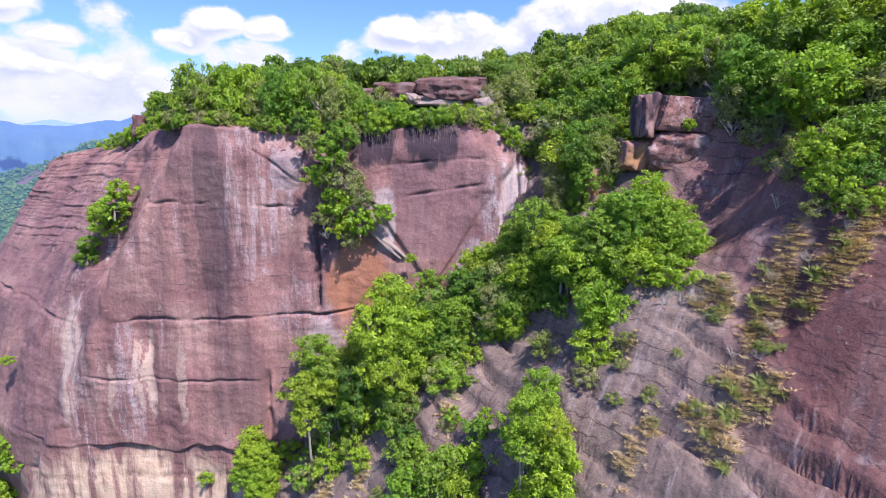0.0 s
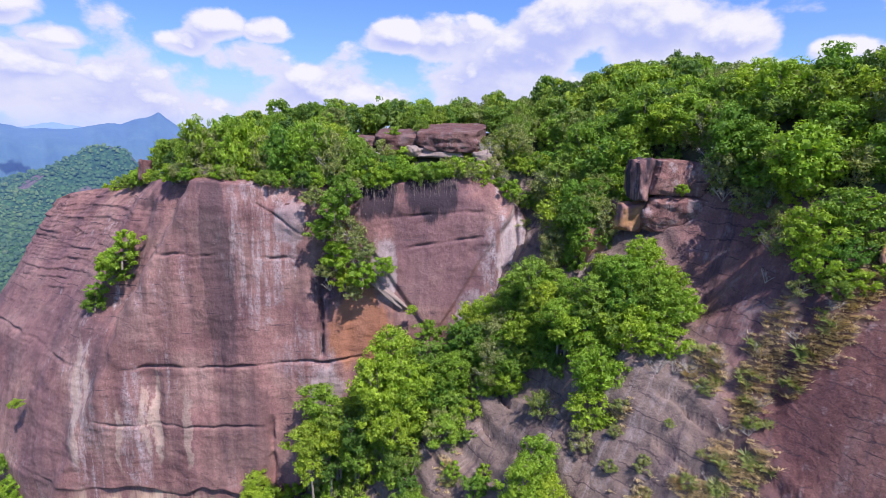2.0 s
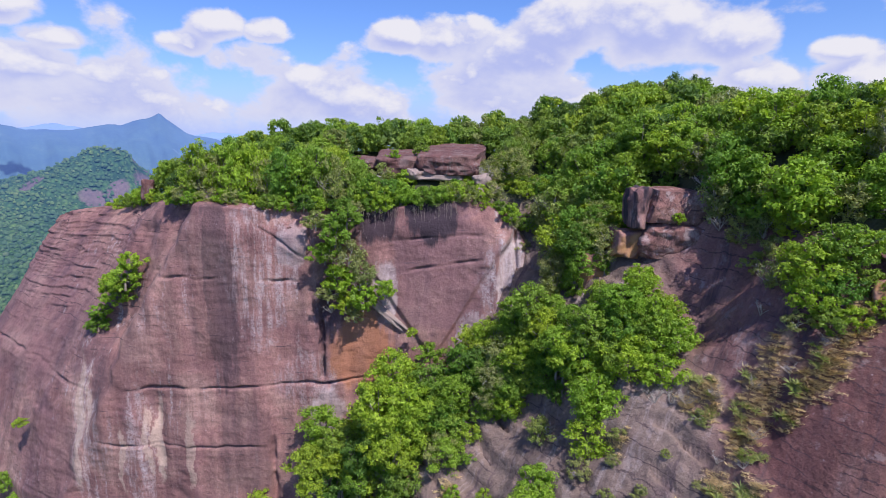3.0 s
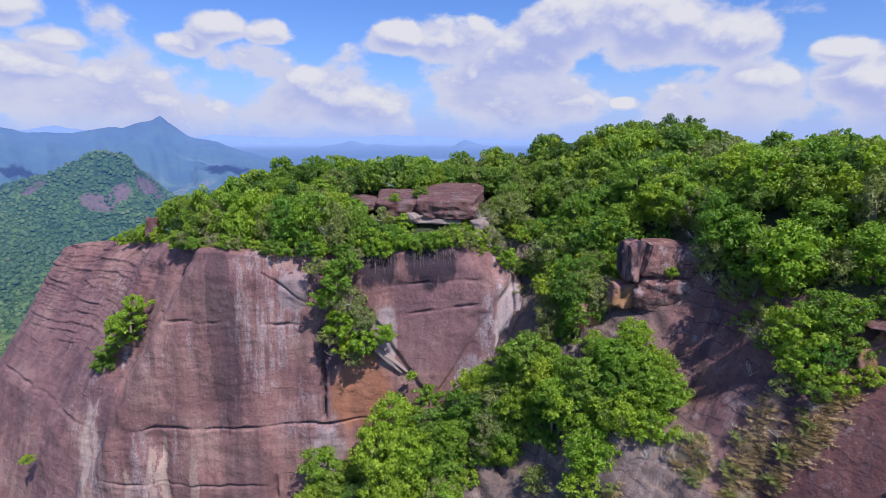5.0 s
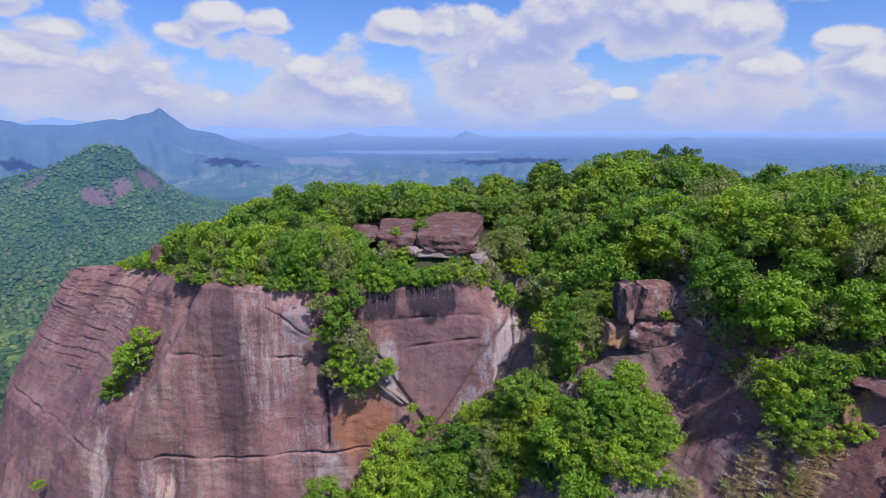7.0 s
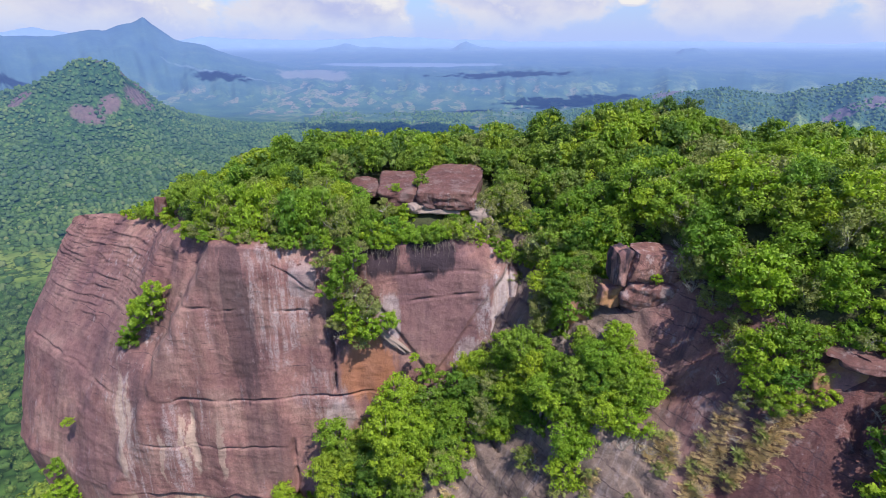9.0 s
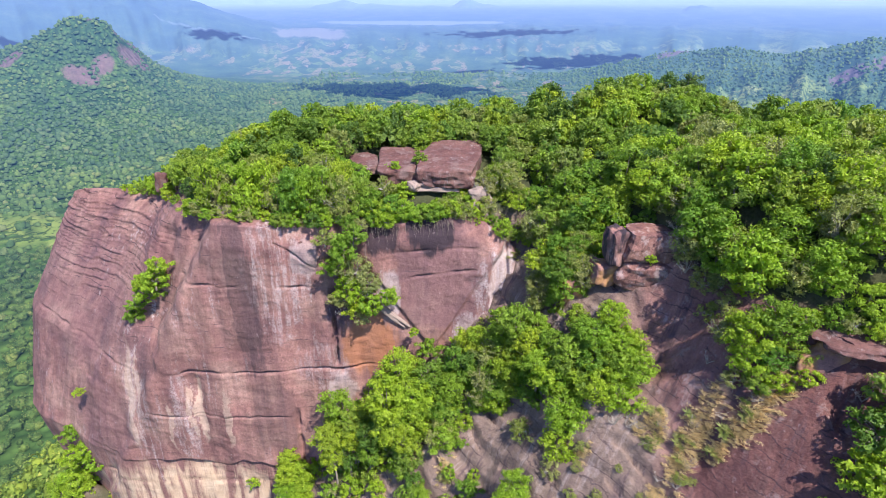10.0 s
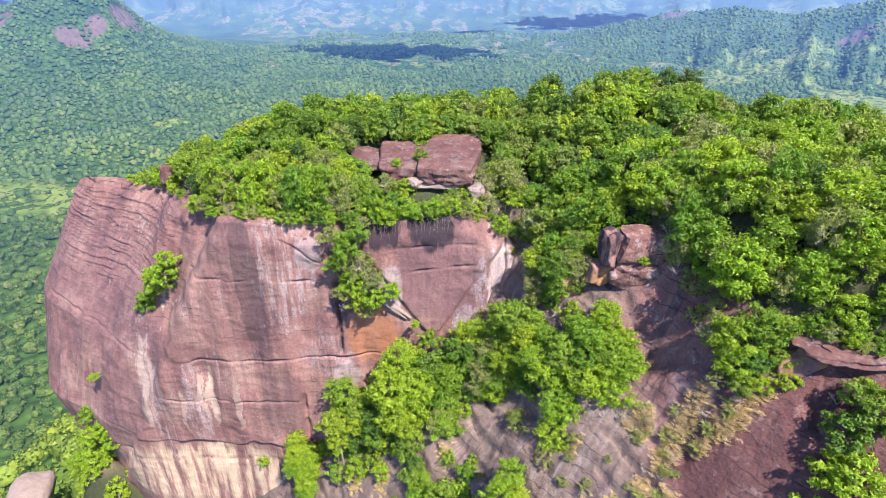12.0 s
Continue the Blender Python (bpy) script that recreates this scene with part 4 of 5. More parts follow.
# ---- plants ----
def sprays(at, out_way, size, g, spread):
    """Small folded leaf sprays at the places given, facing roughly outward."""
    count = len(at)
    nrm = out_way + spread * g.normal(size=(count, 3)) + np.array([0, 0, 0.25])
    nrm /= np.linalg.norm(nrm, axis=1)[:, None]
    a = np.cross(nrm, g.normal(size=(count, 3)))
    a /= np.linalg.norm(a, axis=1)[:, None]
    bb = np.cross(nrm, a)
    s = size * (0.6 + 0.8 * g.random((count, 1)))
    fold = nrm * s * 0.22
    return np.stack([at - a * s * 0.55 + bb * s * 0.5, at + a * s * 0.8 - fold, at - a * s * 0.55 - bb * s * 0.5 - fold], 1).reshape(-1, 3)


def leaves(lobes, count, size, seed):
    """Leaf sprays over the upper shells of the lobes (x, y, z, radius), and larger, sparser ones in the shade inside."""
    g = np.random.default_rng(seed)
    lobes = np.asarray(lobes, float)
    outer = lobes[:-4]
    share = outer[:, 3] ** 2
    pick = g.choice(len(outer), count, p=share / share.sum())
    d = g.normal(size=(count, 3))
    d[:, 2] = d[:, 2] * 0.8 + 0.45
    d /= np.linalg.norm(d, axis=1)[:, None]
    at = outer[pick, :3] + d * outer[pick, 3][:, None] * (0.62 + 0.48 * g.random((count, 1)) ** 0.7) * np.array([1, 1, 0.75])
    v1 = sprays(at, d, size, g, 0.5)
    few = count // 8
    pick = g.integers(0, len(lobes), few)
    d = g.normal(size=(few, 3))
    d /= np.linalg.norm(d, axis=1)[:, None]
    at = lobes[pick, :3] * np.array([0.86, 0.86, 1]) + d * lobes[pick, 3][:, None] * 0.5 - np.array([0, 0, 0.05])
    v2 = sprays(at, d, size * 2.6, g, 0.8)
    v = np.concatenate([v1, v2])
    return v, np.arange(len(v)).reshape(-1, 3)


def tube(points, radii, sides=6):
    points, radii = np.asarray(points, float), np.asarray(radii, float)
    t = np.gradient(points, axis=0)
    t /= np.linalg.norm(t, axis=1)[:, None] + 1e-9
    ref = np.where(np.abs(t[:, 2:3]) > 0.9, np.array([[1.0, 0, 0]]), np.array([[0, 0, 1.0]]))
    u = np.cross(t, ref)
    u /= np.linalg.norm(u, axis=1)[:, None] + 1e-9
    w = np.cross(t, u)
    a = np.linspace(0, 2 * math.pi, sides, endpoint=False)
    ring = points[:, None] + radii[:, None, None] * (np.cos(a)[None, :, None] * u[:, None] + np.sin(a)[None, :, None] * w[:, None])
    n = len(points)
    idx = np.arange(n * sides).reshape(n, sides)
    nxt = np.roll(idx, -1, 1)
    return ring.reshape(-1, 3), np.stack([idx[:-1], nxt[:-1], nxt[1:], idx[1:]], -1).reshape(-1, 4)


def joined(pieces):
    vs, fs, k = [], [], 0
    for v, f in pieces:
        vs.append(v)
        fs.append(f + k)
        k += len(v)
    return np.concatenate(vs), np.concatenate(fs)


def limb(g, a, b, thick, sag=0.08):
    t = np.linspace(0, 1, 4)[:, None]
    p = np.asarray(a) * (1 - t) + np.asarray(b) * t + np.sin(t * math.pi) * g.normal(size=3) * sag
    return tube(p, thick * (1 - 0.75 * t[:, 0]), 4 if thick > 0.02 else 3)


def make_plant(name, seed, shape, count, size, leaf, label, category, wood=None):
    """A plant of crown radius 1 whose crown's middle is 1.1 above its foot (a bush: 0.55): an empty with trunk and crown."""
    mid = 0.55 if name == "shrub" else 1.1
    g = np.random.default_rng(seed)
    n, flat, spread = shape
    lobes = []
    for k in range(n):
        t = (k + 0.5) / n
        up = 1 - 1.85 * t
        ring = math.sqrt(max(0.0, 1 - min(1, abs(up)) ** 2)) * (0.55 + 0.45 * g.random()) * (1.0 + 0.22 * math.sin(2 * k * 2.39996 + seed) + 0.12 * math.sin(5 * k * 2.39996 + seed))
        az = k * 2.39996 + g.normal() * 0.25
        lobes.append((ring * math.cos(az) * spread, ring * math.sin(az), mid + (up * 0.72 - 0.05) * flat + g.normal() * 0.10, (0.15 + 0.15 * g.random())))
    lobes += [(g.normal() * 0.25, g.normal() * 0.25, mid + g.normal() * 0.15, 0.42) for _ in range(4)]
    root = new(name)
    tagged(root, label, category)
    fork = np.array([g.normal() * 0.06, g.normal() * 0.06, 0.5 * mid])
    pieces = [tube([(0.05, 0.02, -1.5 if name == "tree" else -0.35), (0.01, 0, 0.1 * mid), (fork[0] * 0.7, fork[1] * 0.5, 0.3 * mid), fork], [0.075, 0.062, 0.05, 0.045], 7)]
    for k in g.choice(n, min(n, 9), replace=False):
        tip = np.array(lobes[k][:3])
        pieces.append(limb(g, fork * (0.75 + 0.25 * g.random()), tip, 0.034))
        for _ in range(2):
            pieces.append(limb(g, fork * 0.4 + tip * 0.6, tip + g.normal(size=3) * 0.16, 0.014, 0.03))
    v, f = joined(pieces)
    trunk = new("trunk", mesh_arrays("trunk", v, f, wood or bark_mat, True))
    trunk.parent = root
    v, f = leaves(lobes, count, size, seed + 1)
    crown = new("crown", mesh_arrays("crown", v, f, leaf))
    crown.parent = root
    return root


KINDS = {
    "broad": ("tree", (62, 1.0, 1.0), 2900, 0.066, leaf_mat, "broad-crowned green forest tree", "tree"),
    "round": ("tree", (52, 1.15, 0.95), 2800, 0.065, leaf_mat, "dense rounded green tree", "tree"),
    "layered": ("tree", (66, 0.8, 1.15), 2800, 0.065, leaf_mat, "flat-topped spreading green tree", "tree"),
    "tall": ("tree", (58, 1.45, 0.85), 2900, 0.066, leaf_mat, "tall narrow green tree", "tree"),
    "dark": ("tree", (54, 1.1, 0.95), 2800, 0.065, dark_leaf_mat, "dense dark green evergreen tree", "tree"),
    "grey": ("tree", (60, 1.0, 1.0), 2500, 0.056, grey_leaf_mat, "thin-leaved grey-green tree with pale limbs", "tree"),
    "lime": ("tree", (56, 1.05, 1.0), 2900, 0.066, lime_leaf_mat, "bright yellow-green leafy tree", "tree"),
    "shrub": ("shrub", (30, 0.85, 1.1), 1450, 0.086, leaf_mat, "low green bush on bare rock", "shrub"),
    "lime_shrub": ("shrub", (30, 0.8, 1.15), 1450, 0.086, lime_leaf_mat, "bright green bush on bare rock", "shrub"),
    "grey_shrub": ("shrub", (30, 0.8, 1.15), 1350, 0.072, grey_leaf_mat, "sparse grey-green bush with pale twigs", "shrub"),
}
made_first = {}
COUNT = [0]


def plant(kind, x, y, z, r, tall=None, group="", lean=(0, 0)):
    COUNT[0] += 1
    variant = (kind, COUNT[0] % 3)
    turn = (COUNT[0] * 137.5) % 360
    m = pose(x, y, z, lean[0], lean[1], turn) @ Matrix.Diagonal((r, r, tall or r, 1))
    if variant not in made_first:
        name, shape, count, size, leaf, label, cat = KINDS[kind]
        made_first[variant] = make_plant(name, 100 + 7 * len(made_first), shape, count, size, leaf, label, cat, grey_wood_mat if kind.startswith("grey") else None)
        ob = made_first[variant]
        ob.matrix_basis = m
    else:
        src = made_first[variant]
        keep = src.matrix_basis.copy()
        src.matrix_basis = Matrix()
        ob = copy_thing(src, m)
        src.matrix_basis = keep
    return tagged(ob, group=group)


def height(x, y):
    return float(mountain(np.array(x, float), np.array(y, float)))


# gully and slope trees: crown middle x, y, z, crown radius, kind
GULLY = [
    (22.7, 60.5, -6.8, 4.2, "lime"), (18.5, 57, -18.6, 3.2, "lime"), (25.0, 58.5, -9.5, 3.6, "broad"), (22.8, 57, -12.8, 4.4, "lime"), (19.3, 60.5, -9.0, 3.8, "round"),
    (13.1, 67, -11.6, 4.0, "round"), (12.2, 65, -16.6, 3.9, "broad"), (17.8, 59, -15.4, 4.8, "lime"), (15.6, 62, -12.5, 3.8, "broad"),
    (16.8, 55.5, -20.8, 2.9, "lime"), (-7.0, 68.5, -22.6, 4.9, "lime"), (-2.0, 69, -25, 4.4, "broad"), (3.0, 69.5, -21.3, 4.6, "broad"),
    (8.2, 67.5, -18.6, 4.0, "grey"), (1.2, 66.5, -27.4, 4.4, "round"), (-6.6, 67, -29, 4.6, "broad"), (-17.2, 70, -32, 4.8, "round"),
]
GULLY2 = [
    (-12.5, 69, -30.5, 4.2, "broad"), (9.6, 49.5, -26.2, 3.2, "lime"), (10.8, 48.2, -30, 2.9, "lime"), (-27.6, 72.6, -44.2, 3.2, "lime"),
    (-27.0, 71, -49, 3.4, "lime"), (2.3, 55, -37.4, 5.0, "broad"), (-3, 58, -39, 3.4, "lime"), (15.8, 73.5, -3.4, 2.8, "grey"),
    (16.4, 72, -6.6, 3.4, "grey"), (10.5, 69.5, -13.5, 3.2, "broad"), (9.2, 66.5, -19.5, 3.4, "lime"), (6.0, 70.5, -17.0, 3.0, "round"), (20.5, 70.5, -0.5, 3.0, "grey"), (4.5, 72.5, -17.0, 2.8, "broad"), (8.2, 71.2, -15.5, 2.8, "lime"), (6.5, 68.2, -21.0, 3.0, "broad"), (-4.0, 71.5, -23.5, 3.0, "round"), (21.0, 72.5, 2.0, 3.0, "broad"), (18.2, 71, -1.2, 3.4, "broad"), (-4.4, 60.5, -37.2, 2.6, "round"),
]
CLUMP = np.random.default_rng(17)
for x, y, z, r, kind in GULLY + GULLY2:
    turn = CLUMP.uniform(0, 6.283)
    for k in range(3 if r > 2.9 else 1):
        far = 0.48 * r if r > 2.9 else 0.0
        cx, cy, cr = x + far * math.cos(turn + 2.1 * k), y + far * math.sin(turn + 2.1 * k), r * (CLUMP.uniform(0.56, 0.74) if r > 2.9 else 1.0)
        cz = z + 0.45 * r * math.sin(turn + 2.1 * k) * 0.8 + CLUMP.normal() * 0.12 * r
        foot = cz - 1.05 * cr
        plant(kind if CLUMP.random() < 0.7 else ("round", "lime", "lime", "broad")[int(CLUMP.integers(4))], cx, cy, foot, cr, cr * CLUMP.uniform(0.85, 1.1), "gully trees")
        if cz - height(cx, cy) > 1.3 * cr:
            plant(kind, cx + CLUMP.normal() * 0.3 * cr, cy - 0.2 * cr, foot - 1.05 * cr, 0.88 * cr, 0.9 * cr, "gully trees")
            low = CLUMP.uniform(0.6, 0.8) * cr
            plant(("shrub", "lime_shrub", "shrub", "grey_shrub")[int(CLUMP.integers(4))], cx, cy, height(cx, cy) - 0.3, low, 1.5 * low, "gully bushes")

# summit wood
SUMMIT = np.random.default_rng(11)
kinds = ["broad", "round", "layered", "tall", "grey", "dark", "lime", "round", "grey", "lime", "broad"]
step = 3.6
back_crowns = []
for gx in np.arange(-60, 78, step):
    for gy in np.arange(45, 122, step):
        x, y = gx + SUMMIT.uniform(-1.6, 1.6), gy + SUMMIT.uniform(-1.6, 1.6)
        z = height(x, y)
        if x < 15 and y < wall_line(x) + 3.2:
            continue
        if 15 <= x < 33 and (y < 70.6 or z < -7):
            continue
        if x >= 33 and (z < 1.0 or y < 48):
            continue
        if -14 < x < 8.0 and 78 < y < 96:
            continue
        if z < -9 or y > float(np.interp(x, [-80, -40, 10, 30, 50, 80], [104, 108, 112, 100, 88, 84])) + 8:
            continue
        r = (2.05 + 1.35 * SUMMIT.random() ** 1.4) * (0.78 if x < -40 else 1.0)
        if x > 10 and y < 84:
            r *= 1.25
        if y > 90 or x > 58 or (x > 18 and y > 84):
            back_crowns.append((x, y, z - 0.4, r, r * 0.75 + SUMMIT.uniform(0.5, 1.4)))
        else:
            plant(kinds[int(SUMMIT.integers(len(kinds)))], x, y, z - 0.4, r, r * 0.75 + SUMMIT.uniform(0.5, 1.4), "summit wood")

for x, y, r, kind in [(24, 74.5, 2.8, "broad"), (28, 75.0, 2.9, "lime"), (31.8, 74.2, 2.8, "grey"), (26, 78, 3.0, "round"), (22, 77, 3.0, "broad"), (30, 78, 3.0, "broad"), (33, 70.5, 2.6, "lime"), (34.5, 67.5, 2.8, "broad")]:
    plant(kind, x, y, height(x, y) - 0.4, r, r, "summit wood")
for x, y in ((39.6, 97.0), (43.8, 98.0)):
    plant("dark", x, y, 16.3, 2.4, 2.6, "summit wood")
shapes = []
for k in range(5):
    n = 46
    t = (np.arange(n) + 0.5) / n
    up = 1 - 1.5 * t
    ring = np.sqrt(np.clip(1 - up ** 2, 0, 1)) * SUMMIT.uniform(0.6, 1.0, n)
    turn = np.arange(n) * 2.39996 + SUMMIT.normal(size=n) * 0.25
    lobes = np.stack([ring * np.cos(turn), ring * np.sin(turn), 1.1 + 0.72 * up * (0.85 + 0.12 * k) + 0.1 * SUMMIT.normal(size=n), SUMMIT.uniform(0.15, 0.3, n)], -1)
    shapes.append(leaves(np.concatenate([lobes, [(0, 0, 1.1, 0.45)] * 4]), 1300, 0.092, 600 + k)[0])
pieces = []
for k, (x, y, z, r, tall) in enumerate(back_crowns):
    c, d = math.cos(k * 2.4), math.sin(k * 2.4)
    v = shapes[k % 5] @ np.array([[c, d, 0], [-d, c, 0], [0, 0, 1]]) * np.array([r, r, tall]) + np.array([x, y, z])
    pieces.append((v, np.arange(len(v)).reshape(-1, 3)))
v, f = joined(pieces)
tagged(from_arrays("summit_forest", v, f, wood_leaf_mat, False), "dense mixed green forest covering the mountain's back", "forest", kind="stuff")

# the wooded foot of the wall
for x, y, r in [(-74, 80.5, 3.0), (-78, 83, 3.2), (-70, 79, 2.4), (-82, 86, 3.0), (-76, 78, 2.2)]:
    plant("lime_shrub", x, y, height(x, y) - 0.3, r, r * 1.3, "woods at the cliff's foot")

# trees of the slope beside the big block
for x, y, r, kind in [
    (34.6, 53.6, 2.4, "grey"), (36.0, 51.5, 3.4, "lime"), (38.6, 51, 3.4, "broad"), (34.0, 64.5, 2.6, "grey"), (33.8, 67.2, 2.4, "grey"), (34.4, 61.2, 2.6, "grey"), (36.0, 59.4, 2.6, "grey"), (36.4, 62.4, 2.8, "broad"),
    (37.4, 57.5, 2.8, "broad"), (39.2, 57, 3.4, "round"), (41.2, 54.5, 3.4, "grey"), (43.5, 52.5, 3.0, "broad"), (31.8, 70.5, 2.6, "grey"), (38.0, 60.5, 3.0, "lime"),
    (35.6, 56.5, 1.9, "grey"), (41.0, 50.5, 2.0, "lime"), (43.5, 49.5, 2.4, "broad"), (46.5, 49.0, 2.8, "lime"), (49.5, 47.8, 2.8, "broad"), (48, 52, 3.2, "round"), (52, 50, 3.2, "lime"), (45, 54, 3.2, "broad"), (35.2, 49.8, 2.4, "lime"), (37.4, 49.2, 2.2, "broad"), (40.0, 48.8, 2.0, "layered")]:
    plant(kind, x, y, height(x, y) - 0.5 * r, 0.82 * r, r * 0.8, "trees on the slope")
for x, y, r, kind in [(34.2, 49.6, 1.5, "grey_shrub"), (36.0, 48.2, 1.7, "shrub"), (37.8, 47.6, 1.5, "lime_shrub"), (40.5, 46.8, 1.4, "lime_shrub"), (34.4, 57.8, 1.5, "grey_shrub"),
                      (42.2, 38.6, 2.6, "lime_shrub"), (44.4, 40.4, 3.0, "shrub"), (43.6, 37, 3.0, "lime_shrub"), (47, 40.5, 3.2, "shrub"), (41.0, 35.0, 2.6, "lime_shrub"), (38.4, 33.8, 1.8, "lime_shrub")]:
    plant(kind, x, y, height(x, y) - 0.3, r, r, "bushes on the slope")
# bushes over the gully floor
for x, y, r, kind in [
    (-13.4, 71.6, 2.4, "lime_shrub"), (-4.5, 62, 1.9, "shrub"), (-6.3, 67, 2.4, "shrub"), (-18.7, 72, 2.0, "shrub"), (-15.1, 67.2, 2.2, "lime_shrub"), (4.3, 57.6, 1.7, "shrub"),
    (11.5, 59.6, 1.8, "grey_shrub"), (15.1, 53, 1.6, "grey_shrub"), (-0.3, 65.3, 2.4, "grey_shrub"), (-10.7, 64.6, 1.8, "lime_shrub"), (-7.8, 66, 1.5, "shrub"), (8.4, 66.6, 2.8, "shrub"),
    (-22.8, 74, 2.0, "lime_shrub"), (-19.5, 69, 2.2, "lime_shrub"), (1.1, 60.7, 1.3, "grey_shrub"), (12.1, 48.1, 1.6, "shrub"), (10.4, 72.5, 2.8, "shrub"), (20.2, 66.5, 2.0, "shrub"), (5.5, 70.5, 2.6, "lime_shrub")]:
    plant(kind, x, y, height(x, y) - 0.3, r, r * 1.1, "gully bushes")

# scattered low growth in the cracks of gully and slab
LOOSE = np.random.default_rng(14)
for k in range(28):
    if k < 16:
        x = LOOSE.uniform(-22, 6)
        y = LOOSE.uniform(56, 70) - 0.15 * x
        r, kind = LOOSE.uniform(0.7, 1.6), ("lime_shrub", "shrub", "grey_shrub")[k % 3]
    else:
        x = LOOSE.uniform(17, 30)
        y = 47 + 0.35 * (27 - x) + LOOSE.normal() * 2.5
        r, kind = LOOSE.uniform(0.5, 1.0), "grey_shrub"
    plant(kind, x, y, height(x, y) - 0.2 * r, r, r * 0.9, "scattered low bushes")

for x, y, z, r, kind in [(-10.5, 80.4, 1.6, 1.9, "lime_shrub"), (-8.2, 80.2, 1.6, 1.8, "lime_shrub"), (-5.8, 80.2, 1.7, 1.9, "lime_shrub"), (-3.2, 80.0, 1.7, 1.6, "shrub"), (-0.6, 80.2, 1.8, 1.7, "lime_shrub"), (1.8, 80.4, 1.8, 1.8, "lime_shrub"),
                         (-11.8, 82.5, 2.2, 2.4, "shrub"), (-8.0, 81.0, 2.6, 1.8, "shrub"), (-3.5, 88.0, 8.6, 1.2, "shrub"), (-9.4, 84.0, 4.6, 1.8, "grey_shrub"), (-9.0, 88.0, 5.8, 1.9, "shrub"), (0.5, 80.8, 2.6, 1.5, "grey_shrub"), (4.2, 80.4, 1.6, 1.6, "grey_shrub"), (6.8, 85.5, 5.6, 1.5, "grey_shrub"), (-55.5, 99.4, -0.6, 1.6, "lime_shrub"), (-51.6, 96.6, 0.0, 1.4, "lime_shrub"), (-58.5, 101.6, -1.4, 1.7, "shrub"), (-62.0, 104.0, -2.4, 1.6, "lime_shrub"), (-65.5, 106.6, -3.2, 1.3, "shrub"), (-57.0, 102.5, -0.8, 1.9, "lime_shrub"), (-60.5, 105.0, -1.8, 1.8, "shrub"), (-54.0, 101.5, 0.0, 2.0, "shrub"), (-7.4, 86.0, 8.0, 0.9, "lime_shrub"), (7.6, 83.5, 4.5, 1.6, "grey_shrub"), (7.4, 81.5, 2.2, 1.7, "grey_shrub"), (28.6, 65.0, 1.0, 0.8, "lime_shrub"),
                         (44.2, 47.8, 1.3, 1.3, "grey_shrub"), (45.6, 46.6, 1.4, 1.1, "lime_shrub"), (46.2, 47.8, 1.4, 1.6, "shrub"), (50.4, 47.0, 1.2, 1.7, "lime_shrub"), (46.6, 45.9, 1.1, 0.8, "grey_shrub"), (48.2, 45.4, 1.1, 0.8, "lime_shrub"), (50.0, 44.8, 1.1, 0.9, "grey_shrub"), (47.6, 46.8, 1.1, 1.1, "grey_shrub"), (49.2, 46.2, 1.1, 1.2, "shrub"), (44.6, 43.4, -2.4, 0.9, "grey_shrub"), (46.0, 43.0, -2.2, 1.1, "lime_shrub"), (47.0, 46.6, 1.2, 1.3, "lime_shrub"), (49.6, 45.6, 1.3, 1.2, "shrub"), (52.0, 44.8, 1.4, 1.4, "lime_shrub"), (48.3, 48.0, 1.4, 1.8, "shrub")]:
    plant(kind, x, y, z, r, r * 1.15, "bushes beside rocks")
for k in range(16):
    x, y, r = -80 + 8 * LOOSE.normal(), 82 + 5 * LOOSE.normal(), LOOSE.uniform(1.6, 3.0)
    plant(("lime_shrub", "shrub")[k % 2], x, y, height(x, y) - 0.3, r, r * 1.1, "woods at the cliff's foot")

UNDER = np.random.default_rng(19)
for x0, x1, y0, y1, count in ((7.5, 16, 79.5, 86, 13), (22, 33, 70.0, 73.5, 13), (-38, -12, 82, 90, 8), (-9, 5, 81.2, 85.2, 13), (-12, -8, 84, 88, 4), (33, 42, 62, 72, 7)):
    for k in range(count):
        x, y, r = UNDER.uniform(x0, x1), UNDER.uniform(y0, y1), UNDER.uniform(1.2, 2.0)
        plant(("shrub", "lime_shrub", "grey_shrub", "shrub")[k % 4], x, y, height(x, y) - 0.2, r, r, "undergrowth of the summit wood")

# bushes and low trees along the brow of the cliff
BROW = np.random.default_rng(12)
rim_z = lambda x: float(np.interp(x, RIM[1:9, 0], RIM[1:9, 2]))
for x in np.arange(-50, 15, 1.35):
    y = float(wall_line(x)) + BROW.uniform(0.2, 1.5)
    if x < -37 and BROW.random() < 0.5:
        continue
    r = BROW.uniform(1.1, 1.9)
    plant(["shrub", "lime_shrub", "shrub", "grey_shrub", "lime_shrub"][int(BROW.integers(5))], x + BROW.uniform(-0.6, 0.6), y, rim_z(x) + BROW.uniform(0.0, 0.5), r, r * 1.05, "bushes along the brow")
for x in np.arange(-37, 13, 2.6):
    if -7 < x < 1 or 5 < x < 7:
        continue
    y = float(wall_line(x)) + BROW.uniform(2.6, 4.2)
    r = BROW.uniform(2.0, 2.8) * (1.2 if x < -13 else 0.75)
    plant(["broad", "lime", "grey", "round"][int(BROW.integers(4))], x, y, rim_z(x) + (0.1 if x < -13 else -0.5), r, r * (1.45 if x < -13 else 0.95), "low trees along the brow")

